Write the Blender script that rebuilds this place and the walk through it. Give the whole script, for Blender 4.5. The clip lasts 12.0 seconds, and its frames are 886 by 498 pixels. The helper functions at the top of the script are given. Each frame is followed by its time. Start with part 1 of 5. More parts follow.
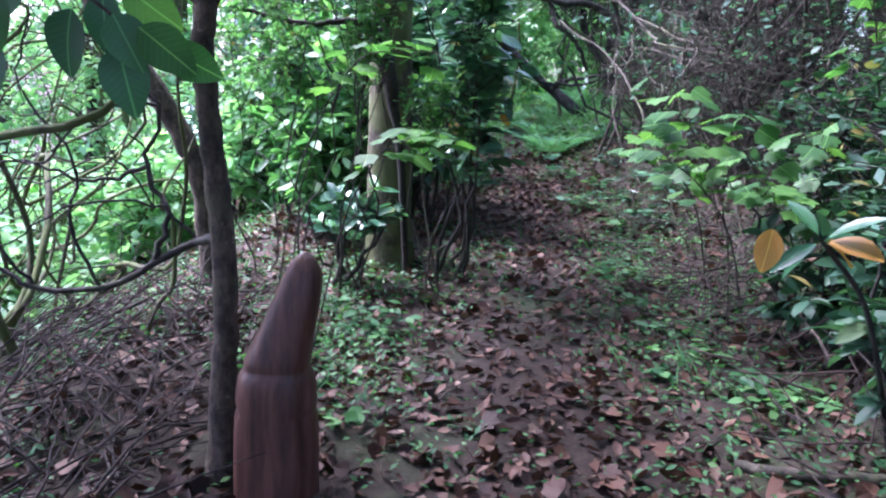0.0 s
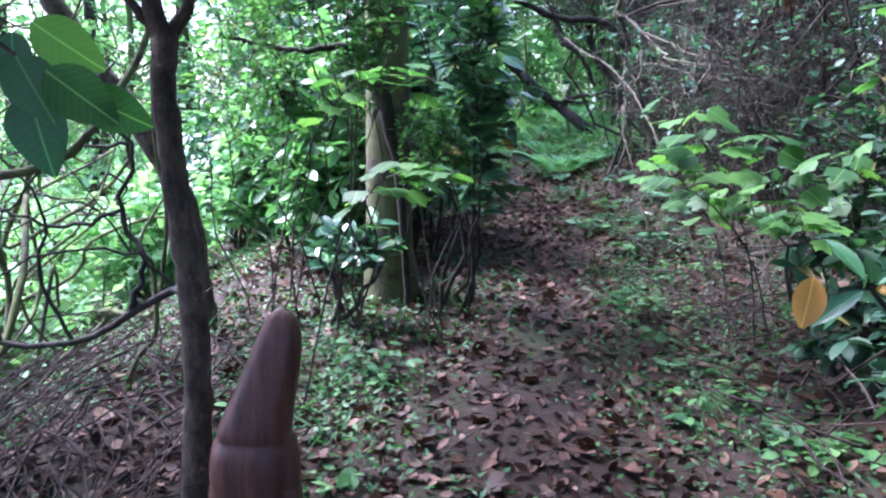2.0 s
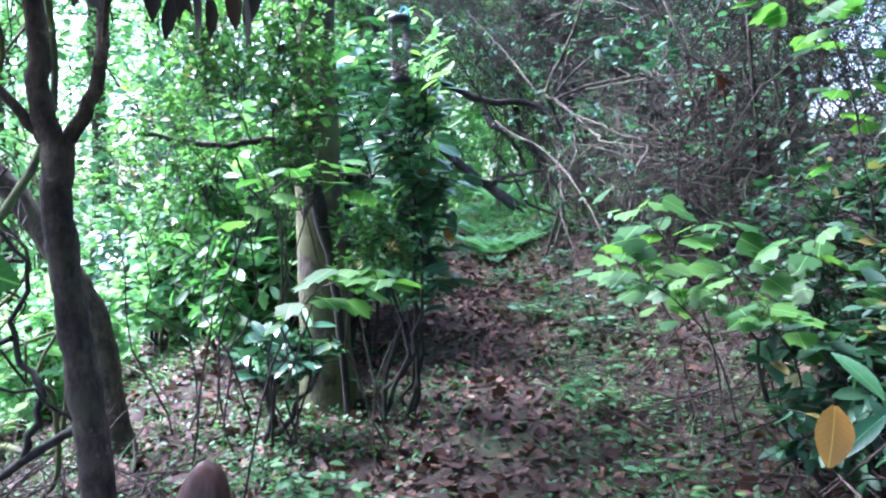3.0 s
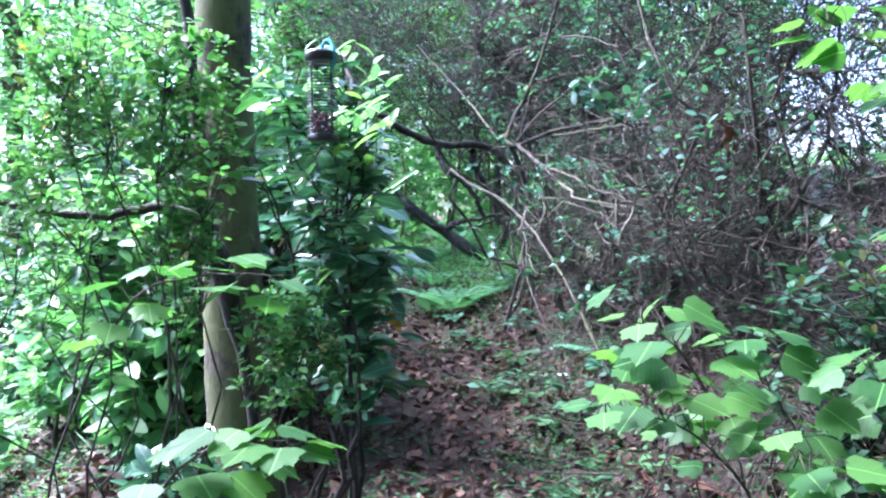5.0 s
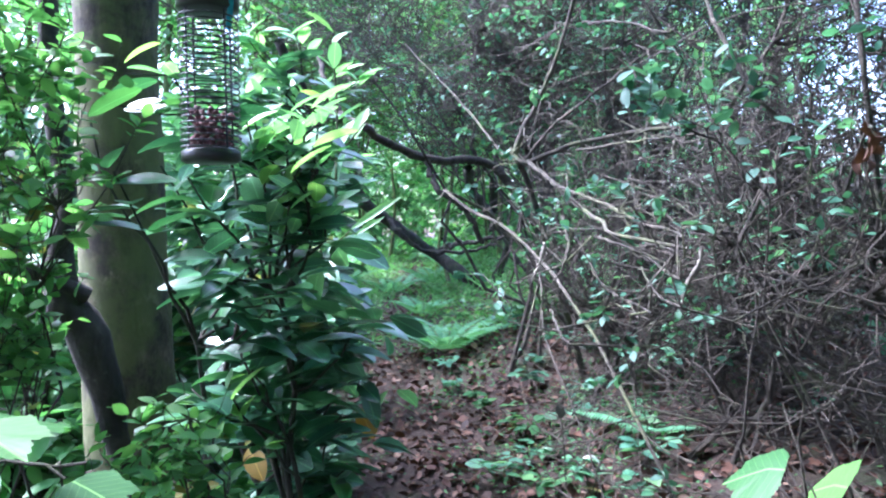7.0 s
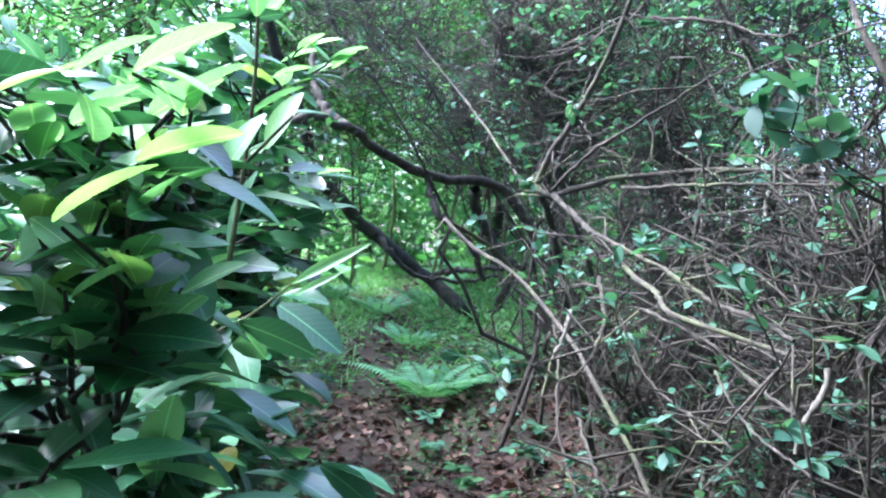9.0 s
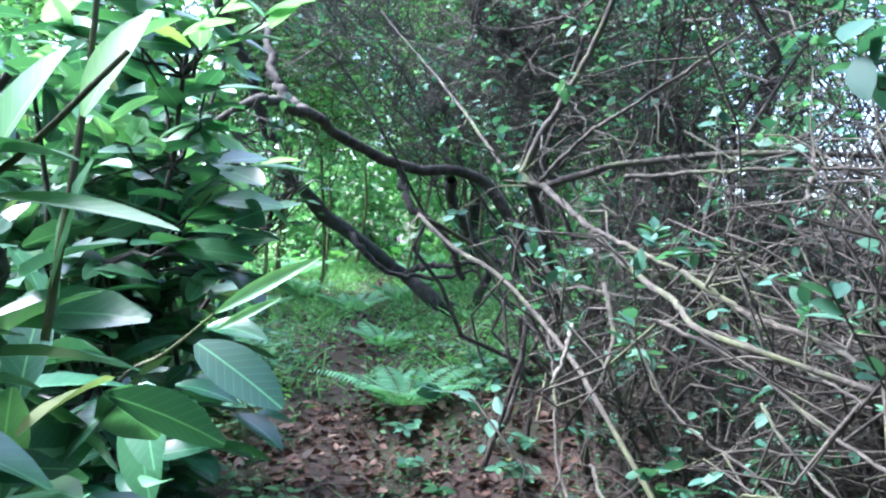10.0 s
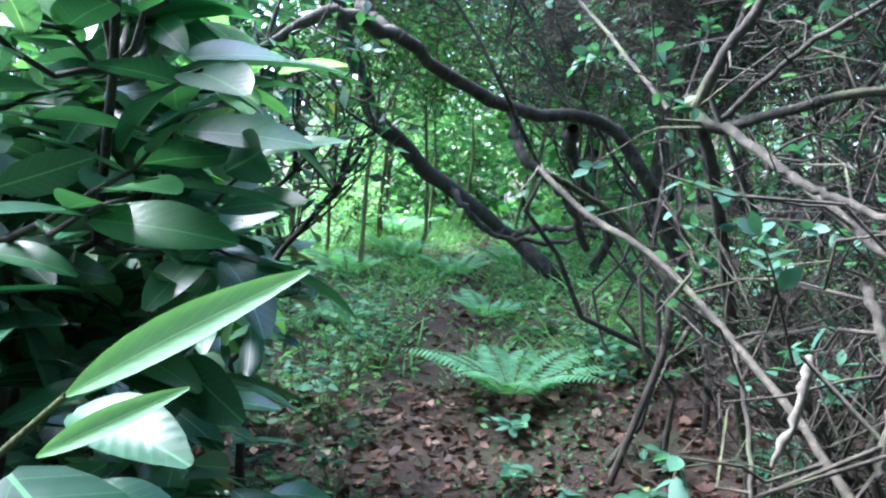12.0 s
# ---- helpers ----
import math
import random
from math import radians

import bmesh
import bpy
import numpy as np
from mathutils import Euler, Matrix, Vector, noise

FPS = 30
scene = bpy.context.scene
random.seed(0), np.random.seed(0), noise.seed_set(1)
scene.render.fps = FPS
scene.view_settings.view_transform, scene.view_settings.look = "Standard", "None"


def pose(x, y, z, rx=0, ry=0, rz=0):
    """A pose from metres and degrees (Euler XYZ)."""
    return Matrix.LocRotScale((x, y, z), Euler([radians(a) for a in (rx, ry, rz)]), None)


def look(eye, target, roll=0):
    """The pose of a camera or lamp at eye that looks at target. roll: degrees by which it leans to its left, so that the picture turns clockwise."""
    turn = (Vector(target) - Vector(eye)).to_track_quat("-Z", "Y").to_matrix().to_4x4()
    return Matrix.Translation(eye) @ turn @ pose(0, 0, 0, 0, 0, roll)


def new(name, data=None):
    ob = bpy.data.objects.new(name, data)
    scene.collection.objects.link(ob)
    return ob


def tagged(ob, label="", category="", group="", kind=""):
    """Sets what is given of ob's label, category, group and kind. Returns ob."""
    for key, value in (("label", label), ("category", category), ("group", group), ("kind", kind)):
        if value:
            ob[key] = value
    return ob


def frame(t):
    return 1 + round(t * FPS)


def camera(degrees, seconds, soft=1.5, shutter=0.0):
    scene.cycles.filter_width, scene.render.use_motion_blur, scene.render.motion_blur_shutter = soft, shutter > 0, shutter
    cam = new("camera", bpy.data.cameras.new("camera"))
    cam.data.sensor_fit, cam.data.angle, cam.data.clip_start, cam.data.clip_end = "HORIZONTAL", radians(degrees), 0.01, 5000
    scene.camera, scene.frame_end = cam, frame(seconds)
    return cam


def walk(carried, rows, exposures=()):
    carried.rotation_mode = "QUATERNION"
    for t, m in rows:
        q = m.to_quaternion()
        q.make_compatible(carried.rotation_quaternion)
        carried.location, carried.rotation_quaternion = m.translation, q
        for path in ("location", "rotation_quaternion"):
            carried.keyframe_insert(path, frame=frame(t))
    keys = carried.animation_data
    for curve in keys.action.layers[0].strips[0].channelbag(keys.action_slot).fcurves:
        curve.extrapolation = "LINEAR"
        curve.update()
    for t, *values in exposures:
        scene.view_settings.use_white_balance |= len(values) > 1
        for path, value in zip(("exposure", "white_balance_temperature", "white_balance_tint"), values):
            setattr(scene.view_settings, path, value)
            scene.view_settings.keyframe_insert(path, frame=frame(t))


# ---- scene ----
cam = camera(60.8, 12.0, soft=2.2)
PATH = [
    (0, (0.093, 0.585, 1.049), (0.053, 2.543, 0.642), 2.7),
    (0.5, (0.108, 0.633, 1.039), (0.046, 2.593, 0.644), 2.4),
    (1, (0.131, 0.674, 1.03), (0.046, 2.63, 0.621), 1.7),
    (1.5, (0.141, 0.72, 1.039), (0.036, 2.668, 0.598), 1.2),
    (2, (0.139, 0.825, 1.086), (0.061, 2.79, 0.724), 1.0),
    (2.5, (0.108, 0.996, 1.128), (0.13, 2.982, 0.894), 0.2),
    (3, (0.086, 1.083, 1.152), (0.191, 3.074, 0.99), -0.9),
    (3.2, (0.102, 1.143, 1.168), (0.167, 3.136, 1.014), -1.4),
    (4.8, (0.18, 1.754, 1.313), (0.329, 3.747, 1.233), -0.5),
    (5, (0.174, 1.834, 1.323), (0.399, 3.82, 1.244), -1.2),
    (5.5, (0.193, 2.038, 1.332), (0.509, 4.01, 1.223), -2.4),
    (6, (0.243, 2.323, 1.388), (0.4, 4.317, 1.39), -1.8),
    (6.5, (0.276, 2.524, 1.397), (0.419, 4.518, 1.344), -1.5),
    (7, (0.28, 2.806, 1.436), (0.529, 4.79, 1.391), -1.2),
    (7.2, (0.285, 2.88, 1.454), (0.552, 4.861, 1.408), -1.1),
    (8.8, (0.396, 3.569, 1.556), (0.576, 5.56, 1.533), 4.3),
    (9, (0.403, 3.676, 1.563), (0.656, 5.66, 1.549), 4.3),
    (9.5, (0.418, 3.863, 1.578), (0.813, 5.823, 1.57), 3.7),
    (10, (0.453, 4.086, 1.597), (0.774, 6.06, 1.562), 3.2),
    (10.5, (0.524, 4.321, 1.635), (0.724, 6.309, 1.553), 4.4),
    (11, (0.511, 4.511, 1.608), (0.657, 6.496, 1.412), 5.2),
    (11.5, (0.486, 4.699, 1.591), (0.577, 6.691, 1.439), 4.9),
    (12, (0.516, 4.868, 1.604), (0.566, 6.861, 1.437), 4.2),
]
walk(cam, [(t, look(eye, target, roll)) for t, eye, target, roll in PATH], [(0, 2.75, 5300, 34), (1.6, 2.75, 5300, 34), (2.6, 3.1, 5200, 29), (7, 3.3, 5150, 25), (9, 3.2, 5250, 19), (10.5, 3.25, 5250, 17), (12, 3.15, 5300, 15)])

# ---- world and light ----
world = bpy.data.worlds.new("overcast_sky")
scene.world = world
world.use_nodes = True
wn = world.node_tree
sky = wn.nodes.new("ShaderNodeTexSky")
sky.sky_type = "NISHITA"
sky.sun_disc = False
sky.sun_elevation = radians(58)
sky.sun_rotation = radians(-60)
sky.dust_density = 4.0
sky.air_density = 1.0
wn.links.new(sky.outputs["Color"], wn.nodes["Background"].inputs["Color"])
wn.nodes["Background"].inputs["Strength"].default_value = 0.15
sun_data = bpy.data.lights.new("sun", "SUN")
sun_data.energy, sun_data.angle, sun_data.color = 3.2, radians(28), (1.0, 0.96, 0.88)
sun = new("sun", sun_data)
sun.matrix_world = look((-9, 5, 13), (0, 0, 0))

rng = np.random.default_rng(7)


# ---- materials ----
def material(name):
    m = bpy.data.materials.new(name)
    m.use_nodes = True
    nt = m.node_tree
    bsdf = nt.nodes["Principled BSDF"]
    return m, nt, bsdf


def ramp(nt, fac, stops):
    r = nt.nodes.new("ShaderNodeValToRGB")
    els = r.color_ramp.elements
    while len(els) < len(stops):
        els.new(0.5)
    for e, (p, c) in zip(els, stops):
        e.position, e.color = p, (*c, 1)
    nt.links.new(fac, r.inputs["Fac"])
    return r.outputs["Color"]


def texnoise(nt, scale, detail=4.0, rough=0.6, stretch=None):
    tc = nt.nodes.new("ShaderNodeTexCoord")
    out = tc.outputs["Object"]
    if stretch:
        mp = nt.nodes.new("ShaderNodeMapping")
        mp.inputs["Scale"].default_value = stretch
        nt.links.new(out, mp.inputs["Vector"])
        out = mp.outputs["Vector"]
    n = nt.nodes.new("ShaderNodeTexNoise")
    n.inputs["Scale"].default_value = scale
    n.inputs["Detail"].default_value = detail
    n.inputs["Roughness"].default_value = rough
    nt.links.new(out, n.inputs["Vector"])
    return n.outputs["Fac"]


def mixc(nt, fac, a, b, mode="MIX"):
    m = nt.nodes.new("ShaderNodeMix")
    m.data_type, m.blend_type = "RGBA", mode
    for sock, v in ((m.inputs[0], fac), (m.inputs[6], a), (m.inputs[7], b)):
        if isinstance(v, bpy.types.NodeSocket):
            nt.links.new(v, sock)
        elif isinstance(v, (int, float)):
            sock.default_value = v
        else:
            sock.default_value = (*v, 1)
    return m.outputs[2]


def bump(nt, bsdf, height, strength, dist):
    b = nt.nodes.new("ShaderNodeBump")
    b.inputs["Strength"].default_value = strength
    b.inputs["Distance"].default_value = dist
    nt.links.new(height, b.inputs["Height"])
    nt.links.new(b.outputs["Normal"], bsdf.inputs["Normal"])


def leaf_material(name, dark, mid, light, rough=0.42, glow=0.35, objects=False, veins=True, wear=(0.25, 0.2, 0.06)):
    """Leaf tissue: colour varies leaf by leaf, light passes through, midrib and side veins by UV."""
    m, nt, bsdf = material(name)
    if objects:
        rnd = nt.nodes.new("ShaderNodeObjectInfo").outputs["Random"]
    else:
        rnd = nt.nodes.new("ShaderNodeNewGeometry").outputs["Random Per Island"]
    col = ramp(nt, rnd, [(0.0, dark), (0.5, mid), (0.93, light), (1.0, wear)])
    blotch = texnoise(nt, 9.0, 3)
    col = mixc(nt, blotch, mixc(nt, 1.0, col, (0.72, 0.78, 0.75), "MULTIPLY"), col)
    if veins:
        uv = nt.nodes.new("ShaderNodeUVMap")
        sep = nt.nodes.new("ShaderNodeSeparateXYZ")
        nt.links.new(uv.outputs["UV"], sep.inputs[0])

        def mth(op, a, b=None):
            q = nt.nodes.new("ShaderNodeMath")
            q.operation = op
            for k, v in enumerate((a, b)):
                if v is None:
                    continue
                if isinstance(v, (int, float)):
                    q.inputs[k].default_value = v
                else:
                    nt.links.new(v, q.inputs[k])
            return q.outputs[0]
        off = mth("ABSOLUTE", mth("SUBTRACT", sep.outputs[0], 0.5))
        rib = mth("LESS_THAN", off, 0.02)
        side = mth("SINE", mth("MULTIPLY", mth("SUBTRACT", sep.outputs[1], mth("MULTIPLY", off, 0.5)), 62.0))
        vein = mth("MAXIMUM", rib, mth("MULTIPLY", mth("GREATER_THAN", side, 0.96), 0.25))
        col = mixc(nt, mth("MULTIPLY", vein, 0.45), col, tuple(min(1, c * 2.2 + 0.03) for c in light))
        bump(nt, bsdf, side, 0.05, 0.001)
    nt.links.new(col, bsdf.inputs["Base Color"])
    bsdf.inputs["Roughness"].default_value = rough
    bsdf.inputs["Specular IOR Level"].default_value = 0.75
    tr = nt.nodes.new("ShaderNodeBsdfTranslucent")
    nt.links.new(mixc(nt, 1.0, col, (1.15, 1.25, 0.65), "MULTIPLY"), tr.inputs["Color"])
    mx = nt.nodes.new("ShaderNodeMixShader")
    mx.inputs[0].default_value = glow
    nt.links.new(bsdf.outputs[0], mx.inputs[1])
    nt.links.new(tr.outputs[0], mx.inputs[2])
    nt.links.new(mx.outputs[0], nt.nodes["Material Output"].inputs["Surface"])
    return m


def bark_material(name, dark, light, moss, moss_at=0.55, scale=14.0, rough=0.9):
    m, nt, bsdf = material(name)
    fine = texnoise(nt, scale, 8, 0.75, (1, 1, 0.4))
    big = texnoise(nt, 5.0, 6, 0.65)
    blot = texnoise(nt, 8.0, 5, 0.7)
    col = ramp(nt, fine, [(0.38, dark), (0.55, tuple(0.5 * (a + b) for a, b in zip(dark, light))), (0.66, light)])
    stain = ramp(nt, blot, [(0.36, (0.35, 0.33, 0.3)), (0.52, (1, 1, 1))])
    col = mixc(nt, 1.0, col, stain, "MULTIPLY")
    pale = ramp(nt, blot, [(0.60, (0, 0, 0)), (0.66, (0.6, 0.6, 0.6))])
    col = mixc(nt, pale, col, tuple(min(1, c * 1.7 + 0.03) for c in light))
    cover = ramp(nt, big, [(moss_at - 0.04, (0, 0, 0)), (moss_at + 0.08, (0.8, 0.8, 0.8))])
    col = mixc(nt, cover, col, moss)
    nt.links.new(col, bsdf.inputs["Base Color"])
    bsdf.inputs["Roughness"].default_value = rough
    bump(nt, bsdf, mixc(nt, 0.5, fine, blot), 1.0, 0.02)
    return m


def soil_material():
    m, nt, bsdf = material("forest_soil")
    fine = texnoise(nt, 26.0, 8, 0.75)
    big = texnoise(nt, 1.3, 5)
    col = ramp(nt, fine, [(0.3, (0.01, 0.006, 0.004)), (0.52, (0.034, 0.02, 0.013)), (0.75, (0.075, 0.045, 0.03))])
    green = ramp(nt, big, [(0.52, (0, 0, 0)), (0.64, (1, 1, 1))])
    col = mixc(nt, mixc(nt, 1.0, green, (0.55, 0.55, 0.55), "MULTIPLY"), col, (0.035, 0.07, 0.02))
    nt.links.new(col, bsdf.inputs["Base Color"])
    bsdf.inputs["Roughness"].default_value = 0.95
    bump(nt, bsdf, fine, 1.0, 0.03)
    return m


M_SOIL = soil_material()
M_BARK = bark_material("mossy_bark", (0.018, 0.014, 0.01), (0.135, 0.108, 0.07), (0.085, 0.1, 0.03), 0.46, 30)
M_SAP = bark_material("sapling_bark", (0.028, 0.019, 0.013), (0.15, 0.108, 0.075), (0.075, 0.07, 0.035), 0.58, 34)
M_TWIG = bark_material("twig_bark", (0.022, 0.018, 0.014), (0.085, 0.07, 0.053), (0.07, 0.08, 0.04), 0.58, 30)
M_PALE = bark_material("lichened_bark", (0.024, 0.02, 0.015), (0.092, 0.078, 0.057), (0.085, 0.1, 0.04), 0.55, 34)
M_MOSSY = bark_material("moss_branch", (0.03, 0.03, 0.015), (0.1, 0.09, 0.05), (0.09, 0.12, 0.03), 0.45, 20)
M_DARKW = bark_material("dark_wood", (0.012, 0.01, 0.008), (0.05, 0.042, 0.034), (0.035, 0.045, 0.018), 0.58, 18)
M_LAUREL = leaf_material("laurel_leaf", (0.028, 0.09, 0.06), (0.05, 0.15, 0.085), (0.1, 0.24, 0.11), 0.3, 0.22)
M_LAUREL_O = leaf_material("laurel_leaf_near", (0.02, 0.075, 0.045), (0.036, 0.125, 0.062), (0.065, 0.19, 0.078), 0.32, 0.25, True, True, (0.09, 0.25, 0.08))
# Young leaves' own pale green, raised further so the colour carries their sheen.
M_YOUNG = leaf_material("young_laurel_leaf", (0.17, 0.38, 0.2), (0.22, 0.46, 0.22), (0.29, 0.53, 0.18), 0.45, 0.4, True, True, (0.33, 0.54, 0.14))
M_SYC = leaf_material("sycamore_leaf", (0.04, 0.13, 0.038), (0.075, 0.2, 0.05), (0.13, 0.29, 0.065), 0.5, 0.48, True, True, (0.16, 0.36, 0.08))
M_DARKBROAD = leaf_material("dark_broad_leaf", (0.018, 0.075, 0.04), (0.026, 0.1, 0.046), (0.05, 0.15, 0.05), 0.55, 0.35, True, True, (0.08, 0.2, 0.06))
M_SMALL = leaf_material("privet_leaf", (0.055, 0.16, 0.06), (0.1, 0.26, 0.085), (0.17, 0.36, 0.115), 0.5, 0.45, False, False)
M_SAGE = leaf_material("thicket_leaf", (0.032, 0.095, 0.068), (0.05, 0.135, 0.092), (0.078, 0.18, 0.112), 0.6, 0.32, False, False, (0.1, 0.23, 0.14))
M_DARKL = leaf_material("evergreen_leaf", (0.02, 0.065, 0.04), (0.035, 0.1, 0.055), (0.06, 0.15, 0.07), 0.5, 0.3, False, False)
M_WOOD = leaf_material("woodland_leaf", (0.055, 0.17, 0.07), (0.1, 0.27, 0.095), (0.17, 0.37, 0.13), 0.5, 0.5, False, False, (0.2, 0.38, 0.12))
# Daylight is put into this leaf colour: a paler copy of the woodland leaf.
M_SUNLIT_TONE = leaf_material("sunlit_tone_leaf", (0.15, 0.36, 0.17), (0.23, 0.48, 0.23), (0.36, 0.58, 0.31), 0.55, 0.5, False, False, (0.38, 0.6, 0.3))
M_HERB = leaf_material("herb_leaf", (0.03, 0.1, 0.042), (0.05, 0.155, 0.058), (0.09, 0.22, 0.075), 0.55, 0.4, False, False, (0.14, 0.25, 0.09))
M_FERN = leaf_material("fern_leaf", (0.1, 0.28, 0.15), (0.14, 0.35, 0.19), (0.19, 0.42, 0.23), 0.55, 0.4, False, False, (0.2, 0.42, 0.2))
M_GLADE = leaf_material("glade_herb_leaf", (0.06, 0.17, 0.06), (0.1, 0.25, 0.085), (0.16, 0.34, 0.12), 0.6, 0.45, False, False, (0.2, 0.36, 0.13))
M_TUFT = leaf_material("tuft_leaf", (0.05, 0.15, 0.1), (0.08, 0.21, 0.14), (0.13, 0.29, 0.18), 0.55, 0.4, False, False, (0.14, 0.3, 0.17))
M_BRUSH = bark_material("dry_brushwood", (0.015, 0.009, 0.007), (0.062, 0.037, 0.029), (0.05, 0.045, 0.03), 0.62, 30)
M_ORANGE = leaf_material("orange_leaf", (0.42, 0.19, 0.03), (0.5, 0.24, 0.035), (0.55, 0.3, 0.05), 0.5, 0.35, True)
M_WITHER = leaf_material("withered_leaf", (0.015, 0.009, 0.008), (0.03, 0.018, 0.015), (0.06, 0.035, 0.025), 0.7, 0.15, False, False, (0.07, 0.04, 0.03))
M_DEAD = leaf_material("dead_leaf", (0.02, 0.008, 0.005), (0.058, 0.023, 0.014), (0.14, 0.068, 0.045), 0.65, 0.08, False, False, (0.26, 0.175, 0.13))

M_LAUREL_O.node_tree.nodes["Principled BSDF"].inputs["Specular IOR Level"].default_value = 0.5
for m in (M_SAGE, M_FERN, M_SMALL, M_TUFT, M_GLADE, M_HERB, M_SYC, M_DARKL, M_DEAD):
    m.node_tree.nodes["Principled BSDF"].inputs["Specular IOR Level"].default_value = 0.35


# ---- mesh tools ----
def part(name, mesh, mat, parent=None, label=""):
    ob = new(name, mesh)
    mesh.materials.clear()
    mesh.materials.append(mat)
    if parent:
        ob.parent = parent
    if label:
        ob["label"] = label
    return ob


def build(name, verts, faces, uvs=None, smooth=True):
    """A mesh from arrays: verts (n, 3), faces (m, k) of one size k."""
    me = bpy.data.meshes.new(name)
    verts, faces = np.asarray(verts, np.float32), np.asarray(faces, np.int32)
    k = faces.shape[1]
    me.vertices.add(len(verts))
    me.vertices.foreach_set("co", verts.ravel())
    me.loops.add(faces.size)
    me.loops.foreach_set("vertex_index", faces.ravel())
    me.polygons.add(len(faces))
    me.polygons.foreach_set("loop_start", np.arange(0, faces.size, k, dtype=np.int32))
    me.polygons.foreach_set("use_smooth", np.full(len(faces), smooth))
    if uvs is not None:
        layer = me.uv_layers.new(name="UVMap")
        layer.data.foreach_set("uv", np.asarray(uvs, np.float32)[faces.ravel()].ravel())
    me.update(calc_edges=True)
    me.validate()
    return me


def unit(v):
    return v / np.maximum(np.linalg.norm(v, axis=-1, keepdims=True), 1e-9)


def blade(rows, width, fold=0.15, droop=0.15, power=1.0, wave=0.0, full=0.8):
    """A leaf along +Y, one long: rows of three points, folded at the midrib and drooping to its tip."""
    v, uv, f = [], [], []
    for i in range(rows + 1):
        s = i / rows
        w = width * (math.sin(math.pi * min(1, s ** power * 0.96 + 0.02))) ** full * 0.5
        z = -droop * s * s
        wz = wave * math.sin(9 * s)
        for k in (-1, 0, 1):
            v.append((k * w, s, z + abs(k) * (fold * w + wz * k)))
            uv.append((0.5 + 0.5 * k * w / (0.5 * width), s))
    for i in range(rows):
        for k in (0, 1):
            a = i * 3 + k
            f += [(a, a + 1, a + 4), (a, a + 4, a + 3)]
    return np.array(v), np.array(f), np.array(uv)


def palmate(lobes=5, fold=0.1, cup=0.0, teeth=True):
    """A lobed sycamore leaf: stalk at the origin, tip at +Y, one long."""
    half = [(0, 1.04), (8, 0.90), (15, 0.86), (22, 0.74), (28, 0.80), (37, 0.95), (46, 0.84), (54, 0.80), (62, 0.68), (74, 0.70), (90, 0.74), (104, 0.58), (118, 0.50), (134, 0.44)]
    ang = [4.6 * k for k in range(-29, 30)]
    spec = [(a, float(np.interp(abs(a), [q[0] for q in half], [q[1] for q in half])) * (1.0 if k % 2 else 0.93)) for k, a in enumerate(ang)]
    c = np.array((0, 0.3, 0.0))
    v, uv = [tuple(c)], [(0.5, 0.3)]
    for a, r in spec:
        x, y = 0.72 * r * math.sin(radians(a)), 0.3 + 0.68 * r * math.cos(radians(a))
        v.append((x, y, fold * abs(x) - cup * (x * x + (y - 0.3) ** 2)))
        uv.append((0.5 + x * 1.2, y))
    n = len(spec)
    f = [(0, i + 1, i) for i in range(1, n)] + [(0, 1, n)]
    return np.array(v), np.array(f), np.array(uv)


LAUREL_LEAF = blade(8, 0.46, 0.2, 0.12, 0.95, 0.006, 0.62)
LAUREL_LOW = blade(4, 0.44, 0.25, 0.18, 1.0, 0.0, 0.62)
SMALL_LEAF = blade(2, 0.5, 0.2, 0.12)
DEAD_LEAF = blade(3, 0.6, 0.5, -0.25, 1.0, 0.12)
DEAD_LOBED = palmate(5, 0.35, 0.3)
GRASS = blade(3, 0.05, 0.3, 0.55, 0.6)
PINNA = blade(3, 0.17, 0.1, 0.1, 0.6)
SYC_LEAF = palmate(5, 0.12, 0.18)
CLUMP = blade(2, 0.62, 0.15, 0.15)
OVATE = blade(4, 0.55, 0.2, 0.12)


def frames_of(dirs, normals):
    y = unit(dirs)
    z = unit(normals - (normals * y).sum(-1, keepdims=True) * y)
    return np.stack([np.cross(y, z), y, z], axis=-1)


def scatter(name, template, pos, dirs, normals, size):
    """Many leaves in one mesh."""
    v, f, uv = template
    pos, size = np.asarray(pos, float), np.broadcast_to(np.asarray(size, float), (len(pos),))
    m = frames_of(np.asarray(dirs, float), np.asarray(normals, float))
    verts = pos[:, None, :] + np.einsum("nij,kj->nki", m, v) * size[:, None, None]
    faces = f[None] + (np.arange(len(pos)) * len(v))[:, None, None]
    return build(name, verts.reshape(-1, 3), faces.reshape(-1, 3), np.tile(uv, (len(pos), 1)))


def one_leaf(name, template):
    v, f, uv = template
    return build(name, v, f, uv)


def tubes(name, lines, sides=6):
    """Tapered round branches: a list of (points (k, 3), radii (k)), closed at the tips."""
    vs, fs, base = [], [], 0
    ang = np.arange(sides) * 2 * math.pi / sides
    for p, r in lines:
        p, r = np.asarray(p, float), np.asarray(r, float)
        t = unit(np.gradient(p, axis=0))
        ref = np.array((0.31, 0.23, 0.92)) if abs(t[:, 2]).mean() < 0.8 else np.array((0.9, 0.3, 0.1))
        a = unit(np.cross(t, ref))
        b = np.cross(t, a)
        ring = p[:, None] + r[:, None, None] * (np.cos(ang)[None, :, None] * a[:, None] + np.sin(ang)[None, :, None] * b[:, None])
        k = len(p)
        vs.append(ring.reshape(-1, 3))
        i = np.arange((k - 1) * sides).reshape(k - 1, sides)
        j = np.roll(i, -1, axis=1)
        fs.append(np.stack([i, j, j + sides, i + sides], -1).reshape(-1, 4) + base)
        base += k * sides
    return build(name, np.concatenate(vs), np.concatenate(fs))


